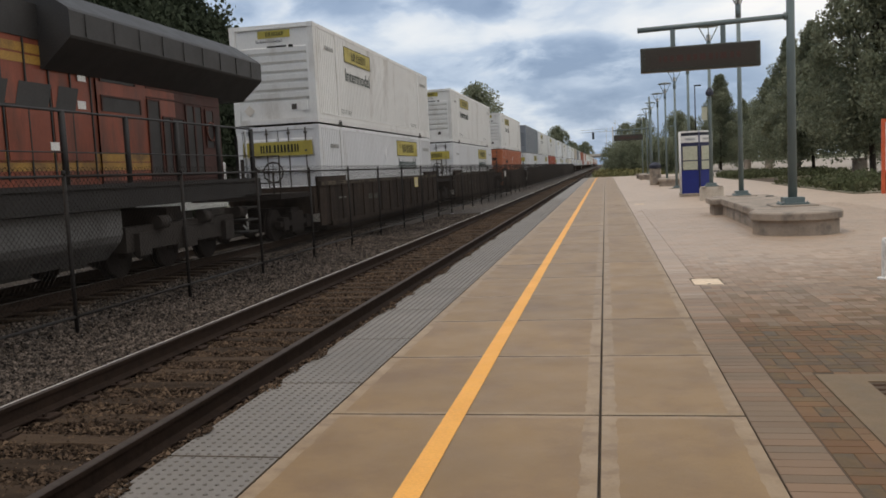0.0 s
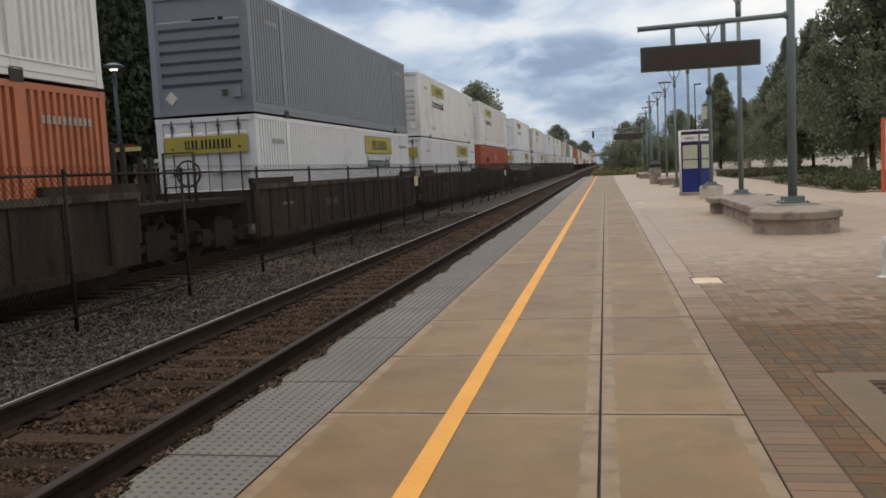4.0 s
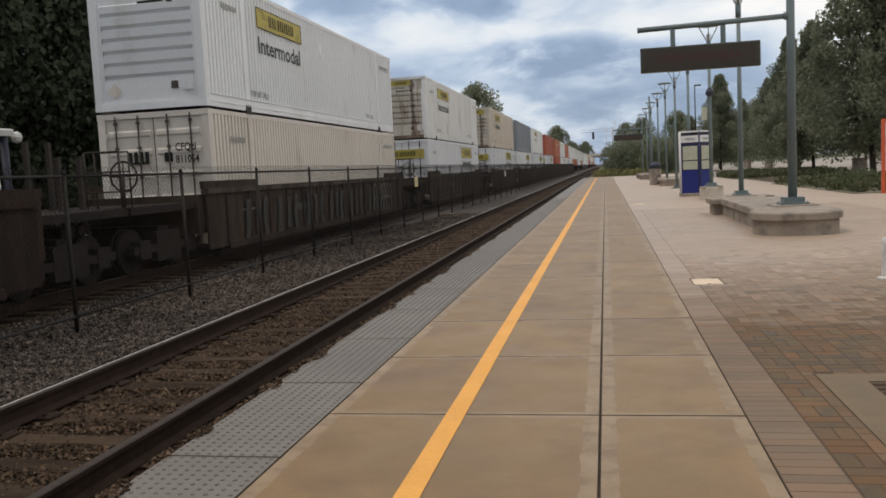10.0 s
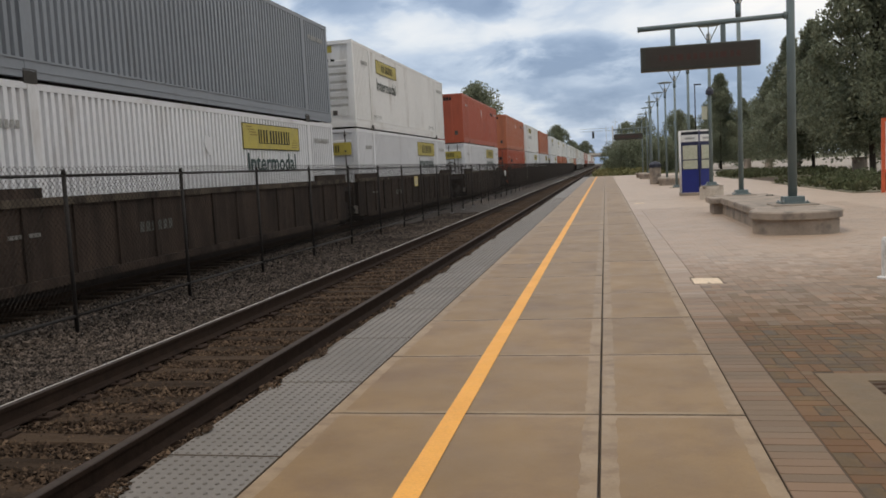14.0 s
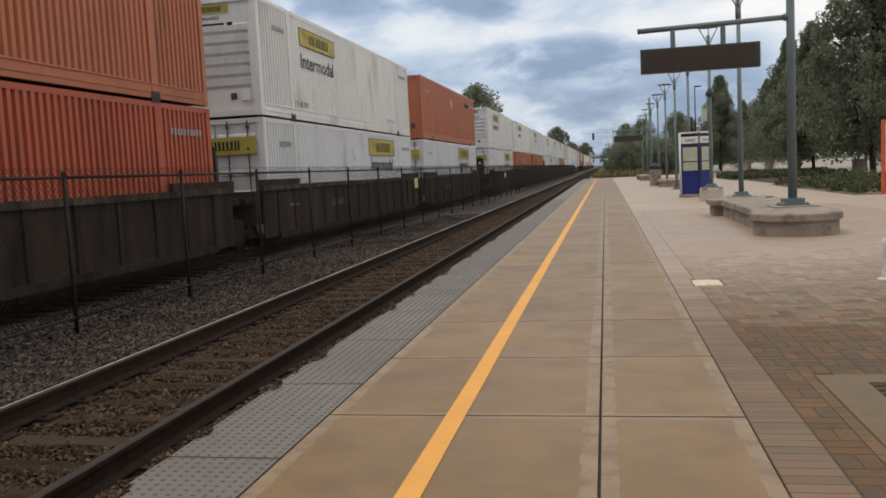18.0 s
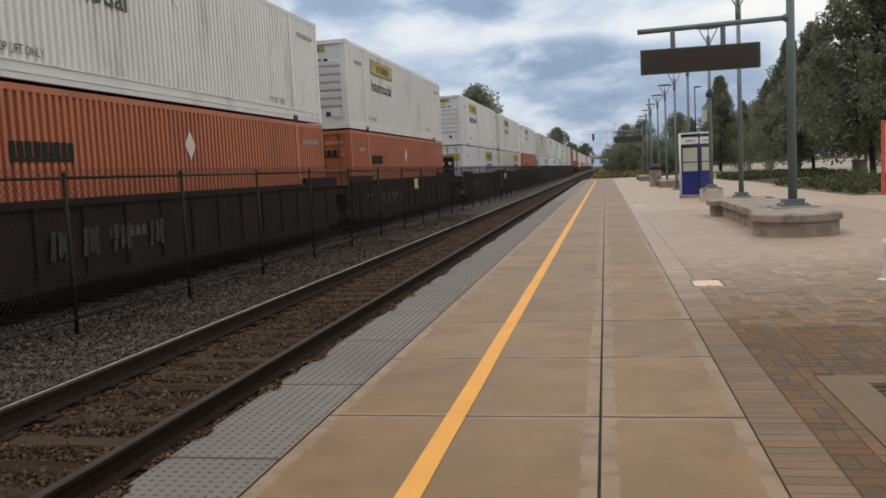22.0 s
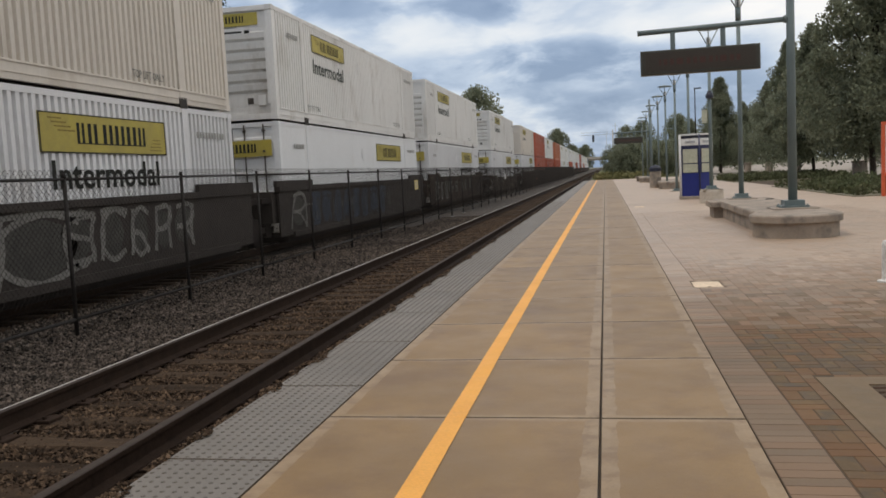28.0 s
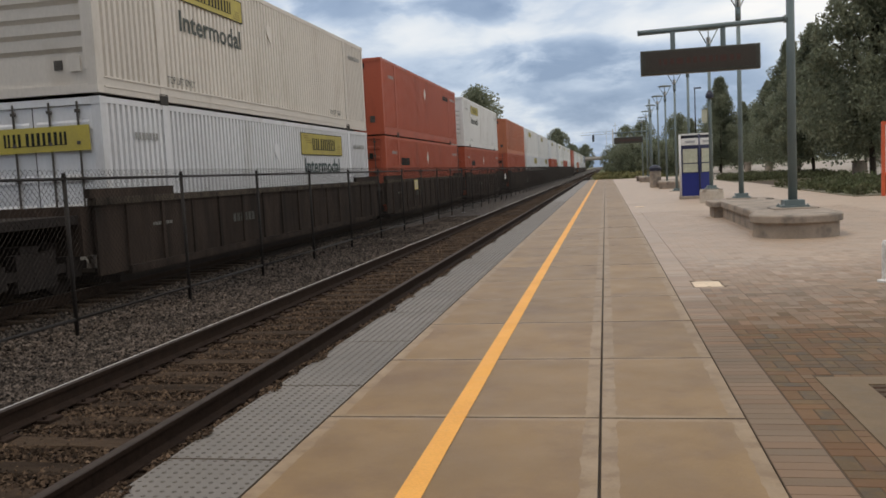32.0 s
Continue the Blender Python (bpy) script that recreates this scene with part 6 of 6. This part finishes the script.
        fs = [e for e in bmesh.ops.triangle_fill(b, edges=edges, use_beauty=True)["geom"] if isinstance(e, bmesh.types.BMFace)]
        bmesh.ops.solidify(b, geom=fs, thickness=0.02)
        part("brake_platform_plate", b, CAR_RED, ob, "rusty plate with two round holes")
    part("stencil", boxes((W + 0.001, W + 0.006, 1.2, 1.5, 0.76, 0.82), (W + 0.001, W + 0.006, 1.6, 1.9, 0.76, 0.82)), SPRAY[0], ob)
    part("number_bar", comb([(4.6 + 0.2 * k, 4.74 + 0.2 * k) for k in range(6)], 0.62, 0.79, 0.01, lambda u, v, o: (W + o, u, v)), SPRAY[2], ob)
    face = W + (0.043 if ribbed else 0.004)
    if look_ == 3:
        part("name_mark", comb([(10.25, 10.42), (10.52, 10.72), (11.0, 11.16), (11.26, 11.4), (11.72, 11.86), (12.0, 12.2)], 0.56, 1.02, 0.03, lambda u, v, o: (face + o, u, v)), SPRAY[0], ob)
        part("yellow_patch", boxes((W + 0.001, W + 0.008, 10.32, 10.55, 1.06, 1.19)), TAG_YELLOW, ob)
    for row in SCRAWLS.get(spray, ()):
        scrawl(ob, random.Random(spray * 7 + int(row[0] * 10)), face, *row)
    return ob


KINDS = {
    "WT": lambda far=False: container("WT", "white corrugated shipping container with a ribbed end and yellow mark", P_WHITE, "ribs", False, True, far=far),
    "HT": lambda far=False: container("HT", "white corrugated shipping container with a wide yellow end mark", P_WHITE, "ribs", False, True, far=far),
    "BT": lambda far=False: container("BT", "bright white corrugated shipping container with a ribbed end", P_PLAIN, "ribs", False, True, far=far),
    "RT": lambda far=False: container("RT", "white shipping container with rust streaks on its ribbed end", P_WHITE, "ribs", False, True, rusty=True, far=far),
    "AT": lambda far=False: container("AT", "yellowed beige shipping container with a rusty ribbed end", P_AGED, "ribs", False, True, rusty=True, far=far),
    "CT": lambda far=False: container("CT", "cream corrugated shipping container with a ribbed end", P_CREAM, "ribs", False, True, far=far),
    "GT": lambda far=False: container("GT", "slate grey corrugated shipping container", P_GREY, "ribs", False, False, far=far),
    "OT": lambda far=False: container("OT", "orange corrugated shipping container with a flat end", P_ORANGE, "flat", False, None, far=far),
    "DT": lambda far=False: container("DT", "red-orange corrugated shipping container with a flat end", P_RED, "flat", False, None, far=far),
    "WB": lambda far=False: container("WB", "white shipping container with doors, yellow mark and dark lettering", P_BRIGHT, "doors", True, True, INK_GREEN, far=far),
    "LB": lambda far=False: container("LB", "white shipping container with doors, low yellow mark and dark lettering", P_BRIGHT, "doors", True, True, INK, far=far),
    "CB": lambda far=False: container("CB", "dirty cream shipping container with doors and yellow mark", P_CREAM, "doors", True, True, far=far),
    "PB": lambda far=False: container("PB", "plain cream shipping container with doors", P_CREAM, "doors", True, False, far=far),
    "SB": lambda far=False: container("SB", "smooth white shipping container with doors and a yellow mark", P_PLAIN, "doors", True, True, smooth=True, far=far),
    "OB": lambda far=False: container("OB", "orange shipping container with doors", P_ORANGE, "doors", True, None, far=far),
    "DB": lambda far=False: container("DB", "red shipping container with doors", P_RED, "doors", True, None, far=far),
}
# near end's place at the start, upper and lower box, car: s single, f/m/l of a set of three; letter after it: paint and sprayed marks
UNITS = [(24.15, "WT", "WB", "s", 0), (46.6, "WT", "WB", "s", 1), (69.3, "WT", "OB", "s", 0), (91.7, "GT", "WB", "f", 0), (110.6, "WT", "WB", "m", 0), (129.6, "WT", "DB", "l", 0),
         (152.1, "BT", "WB", "s", 11), (174.9, "RT", "WB", "s", 3), (197.55, "BT", "PB", "s", 8), (220.4, "RT", "WB", "s", 0), (243.2, "AT", "WB", "f", 0), (261.95, "GT", "WB", "m", 0),
         (280.75, "WT", "WB", "l", 0), (303.2, "DT", "WB", "s", 0), (325.85, "OT", "DB", "f", 1), (344.9, "WT", "WB", "m", 1), (363.75, "OT", "WB", "l", 1), (386.5, "WT", "WB", "f", 4),
         (405.4, "WT", "OB", "m", 4), (424.4, "WT", "OB", "l", 4), (447.1, "WT", "WB", "f", 4), (465.9, "RT", "CB", "m", 4), (484.8, "WT", "OB", "l", 4), (507.4, "CT", "LB", "f", 5),
         (526.4, "HT", "SB", "m", 5), (545.3, "WT", "LB", "l", 6), (568.1, "WT", "LB", "s", 10), (590.7, "CT", "WB", "f", 1), (609.4, "DT", "DB", "m", 1), (628.2, "WT", "DB", "l", 1),
         (650.8, "OT", "DB", "f", 7), (669.5, "WT", "WB", "m", 7), (688.2, "WT", "WB", "l", 7), (710.8, "WT", "DB", "s", 7), (733.4, "WT", "WB", "f", 7), (752.1, "WT", "DB", "m", 7), (770.8, "WT", "WB", "l", 7),
         (793.4, "DT", "DB", "s", 7), (816.0, "WT", "WB", "s", 7), (838.6, "WT", "OB", "f", 7), (857.3, "WT", "WB", "m", 7), (876.0, "CT", "WB", "l", 7), (898.6, "WT", "WB", "s", 7), (921.2, "GT", "WB", "s", 7)]
made = {}


def placed(key, build, x, y0, z):
    if key in made:
        ob = copy_thing(made[key], pose(x, y0, z))
    else:
        ob = made[key] = build()
        ob.matrix_basis = pose(x, y0, z)
    MOVERS.append((ob, x, y0 - 0.12, z))
    return ob


for y0, up, low, car, look_ in UNITS:
    far = y0 > 645
    placed((low, far), lambda: KINDS[low](far=far), TRAIN_X, y0, 0.125)
    placed((up, far), lambda: KINDS[up](far=far), TRAIN_X, y0 - 0.02, 3.008 if far else 3.07)
    g = {"s": (3.2, 3.2), "f": (3.2, 1.3), "m": (1.3, 1.3), "l": (1.3, 3.2)}[car]
    skin, lab, sp = {0: (CAR_BROWN, "brown ribbed steel well car", 0), 1: (CAR_BROWN, "brown ribbed steel well car with faint stencils", 0), 2: (CAR_BROWN, "brown well car covered in sprayed marks", 7),
                     3: (CAR_RED, "oxide red smooth-sided well car", 0), 4: (CAR_SOOT, "dark grimy well car", 5), 11: (CAR_OXIDE, "rusty brown low-sided well car", 0), 10: (CAR_DUSTY, "pale dusty smooth-sided well car", 0), 5: (CAR_DARK, "dark well car with large sprayed silver marks", 1), 6: (CAR_BROWN, "brown well car with faded sprayed marks", 2), 7: (CAR_BROWN, "brown steel well car", 0), 8: (CAR_BROWN, "brown ribbed well car with pale sprayed letters", 9)}[look_]
    if look_ == 5 and car == "m":
        sp = 3
    placed(("car", car, look_), lambda: well_car(lab, skin, *g, look_, ribbed=look_ not in (3, 5, 6, 7, 10, 11), spray=sp), TRAIN_X, y0, 0.0)

# locomotive
L_ORANGE = surf("orange_locomotive_paint", (0.25, 0.062, 0.032), (0.19, 0.047, 0.026), 1, 0.5, 0, 0.05, 30, 0.1, stain=(0.06, 0.028, 0.02), stain_scale=1.4, stain_lo=0.45, stain_hi=0.7, stretch=(1, 1.4, 0.35))
L_YELLOW = surf("yellow_locomotive_stripe", (0.36, 0.20, 0.045), (0.30, 0.165, 0.04), 1, 0.5, 0, 0.05, stain=(0.1, 0.055, 0.03), stain_scale=1.6, stain_lo=0.48, stain_hi=0.7)
L_BLACK = surf("black_locomotive_paint", (0.026, 0.025, 0.025), (0.036, 0.034, 0.033), 1, 0.6, 0, 0.1)
L_DARKRED = surf("sooty_red_paint", (0.07, 0.022, 0.016), (0.035, 0.014, 0.011), 1.5, 0.65, 0, 0.1, 30, 0.15)
# Frame and walkway take a darker black than the hood.
L_UNDER = surf("dark_underframe", (0.013, 0.012, 0.012), (0.02, 0.018, 0.017), 1, 0.7, 0, 0.1)
loco = root("diesel_locomotive", "orange and black diesel locomotive with yellow stripes", "locomotive")
RE = 19.0
part("frame", boxes((-1.5, 1.5, RE - 21.8, RE, 1.08, 1.42)), L_UNDER, loco)
part("walkway", boxes((-1.54, 1.54, RE - 21.6, RE - 0.1, 1.42, 1.50)), L_UNDER, loco)
part("long_hood", boxes((-0.95, 0.95, RE - 16.0, RE - 5.6, 1.5, 4.25)), L_ORANGE, loco)
part("filter_panel", boxes((0.95, 0.985, RE - 5.6, RE - 2.9, 1.75, 3.4)), L_ORANGE, loco)
part("radiator_hood", boxes((-0.98, 0.98, RE - 5.6, RE - 0.9, 1.5, 3.72)), L_DARKRED, loco)
for z0, z1 in ((1.74, 1.87), (1.89, 2.03), (3.37, 3.50), (3.53, 3.67)):
    part("yellow_stripe", boxes((0.951, 0.957, RE - 16, RE - 5.6, z0, z1)), L_YELLOW, loco)
part("hood_top", boxes((-0.97, 0.97, RE - 16.0, RE - 5.6, 3.76, 4.3)), L_BLACK, loco)
part("radiator_housing", extrude_y([(-1.0, 3.32), (1.0, 3.32), (1.5, 3.76), (1.52, 3.80), (1.52, 4.18), (1.48, 4.23), (0.9, 4.62), (-0.9, 4.62), (-1.48, 4.23), (-1.52, 4.18), (-1.52, 3.80)], RE - 7.0, RE + 0.42), L_BLACK, loco, "flared black radiator housing")
for k in range(9):
    part("hood_door", boxes((0.955, 0.972, RE - 15.6 + 1.1 * k, RE - 14.6 + 1.1 * k, 1.9, 3.05)), L_ORANGE, loco)
part("name_mark", comb([(RE - 9.6, RE - 8.85), (RE - 8.6, RE - 7.9), (RE - 7.67, RE - 6.9), (RE - 6.72, RE - 6.2)], 2.74, 3.09, 0.03, lambda u, v, o: (0.974 + o, u + 0.35 * (v - 2.8), v)), L_BLACK, loco, "black blocks of the railway's mark")
part("faded_panel", boxes((0.98, 0.986, RE - 5.6, RE - 4.02, 1.55, 3.3)), L_ORANGE, loco, "faded orange panel")
for z0, z1 in ((1.74, 1.87), (1.89, 2.03)):
    part("yellow_stripe", boxes((0.986, 0.99, RE - 5.6, RE - 4.02, z0, z1)), L_YELLOW, loco)
for ya, yb, z0, z1 in ((RE - 5.48, RE - 4.4, 3.27, 3.50), (RE - 5.48, RE - 4.25, 2.76, 3.01), (RE - 3.98, RE - 3.56, 1.62, 3.05), (RE - 3.42, RE - 3.15, 1.62, 2.75), (RE - 3.05, RE - 2.60, 1.62, 2.75), (RE - 2.47, RE - 2.15, 1.62, 3.05), (RE - 2.1, RE - 1.8, 1.62, 3.05), (RE - 1.6, RE - 1.25, 2.2, 3.0)):
    v = part("vent", boxes((0.986, 0.996, ya, yb, z0, z1)), L_BLACK, loco)
    part("vent_frame", boxes((0.996, 1.012, ya - 0.03, ya + 0.01, z0, z1), (0.996, 1.012, ya - 0.03, yb + 0.03, z1, z1 + 0.03), (0.996, 1.012, yb - 0.01, yb + 0.03, z0, z1)), L_DARKRED, v)
for z in (1.55, 3.10, 3.28):
    part("hood_seam", boxes((0.982, 1.0, RE - 4.0, RE - 0.92, z, z + 0.03)), L_DARKRED, loco)
ring = [Vector((1.03, RE - 1.42 + 0.2 * math.cos(k * 0.5236), 2.55 + 0.2 * math.sin(k * 0.5236))) for k in range(12)]
part("hand_brake_wheel", rods(*[(ring[k], ring[(k + 1) % 12], 0.02) for k in range(12)], n=5), L_ORANGE, loco, "faded red brake wheel")
for k in range(9):
    part("roof_rib", boxes((1.521, 1.535, RE - 6.6 + 0.8 * k, RE - 6.55 + 0.8 * k, 3.82, 4.17)), L_BLACK, loco)
for k in range(19):
    part("door_seam", boxes((0.958, 0.976, RE - 15.66 + 0.55 * k, RE - 15.63 + 0.55 * k, 1.6, 3.75)), L_BLACK, loco)
for y, z in ((RE - 6.1, 3.22), (RE - 6.15, 2.76), (RE - 5.35, 2.44), (RE - 6.95, 2.06), (RE - 4.4, 2.54), (RE - 6.9, 3.52)):
    part("label_plate", boxes((0.973, 0.98, y, y + 0.22, z, z + 0.13)), WHITE_PANEL, loco)
part("rear_face", boxes((-0.98, 0.98, RE - 0.9, RE - 0.86, 1.5, 3.7)), L_DARKRED, loco)
for k in range(12):
    y = RE - 0.35 - 1.75 * k
    part("stanchion", rods(((1.48, y, 1.45), (1.48, y, 2.62), 0.055), n=6), L_BLACK, loco)
part("handrail", rods(((1.48, RE - 20, 2.62), (1.48, RE - 0.35, 2.62), 0.022), n=6), L_BLACK, loco)
part("midrail", rods(((1.48, RE - 20, 2.0), (1.48, RE - 0.35, 2.0), 0.012), n=6), L_BLACK, loco)
for x in (-1.2, 1.2):
    part("end_post", rods(((x, RE - 0.05, 1.4), (x, RE - 0.05, 2.6), 0.03), n=6), GREY_METAL, loco)
part("fuel_tank", extrude_y([(-1.35, 1.06), (-1.35, 0.62), (-1.0, 0.2), (1.0, 0.2), (1.3, 0.5), (1.35, 0.62), (1.35, 1.06)], RE - 13.2, RE - 5.75), surf("grey_fuel_tank", (0.125, 0.122, 0.12), (0.08, 0.077, 0.074), 2, 0.6, 0, 0.1, 30, 0.1), loco, "dusty grey fuel tank")
for yc in (RE - 3.3, RE - 16.4):
    t = part("bogie", boxes((1.0, 1.25, yc - 2.2, yc + 2.2, 0.28, 0.72), (-1.25, -1.0, yc - 2.2, yc + 2.2, 0.28, 0.72), (-1.0, 1.0, yc - 0.3, yc + 0.3, 0.3, 1.0)), CAR_DARK, loco)
    for e in (-1.75, 0, 1.75):
        wheelset(t, yc + e)
        part("axle_box", boxes((1.25, 1.36, yc + e - 0.2, yc + e + 0.2, 0.2, 0.6)), CAR_DARK, t)
        part("brake_cylinder", rods(((1.3, yc + e + 0.5, 0.75), (1.3, yc + e + 0.85, 0.75), 0.13), n=10), CAR_DARK, t)
part("cab", boxes((-1.5, 1.5, RE - 19.4, RE - 16.0, 1.5, 4.4)), L_ORANGE, loco)
part("cab_window", boxes((1.5, 1.51, RE - 18.6, RE - 17.0, 2.9, 3.6)), DARK, loco)
part("nose", boxes((-0.9, 0.9, RE - 21.4, RE - 19.4, 1.5, 3.0)), L_ORANGE, loco)
part("rear_steps", boxes(*[(1.1, 1.5, RE - 0.9, RE - 0.3, 0.25 + 0.28 * k, 0.29 + 0.28 * k) for k in range(4)]), L_BLACK, loco)
part("coupler", boxes((-0.2, 0.2, RE, RE + 0.7, 0.5, 0.8)), CAR_DARK, loco)
part("end_ladder_post", boxes((0.3, 0.36, RE + 0.02, RE + 0.06, 1.4, 2.5), (0.9, 0.96, RE + 0.02, RE + 0.06, 1.4, 2.5)), L_BLACK, loco)
MOVERS.append((loco, TRAIN_X, 0.0, 0.0))


def motions():
    """The whole train rolls towards the camera at an even speed."""
    for ob, x, y0, z in MOVERS:
        walk(ob, [(t, pose(x, y0 - SPEED * t, z)) for t in (0.0, 8.0, 16.0, 24.0, 32.0)])


motions()
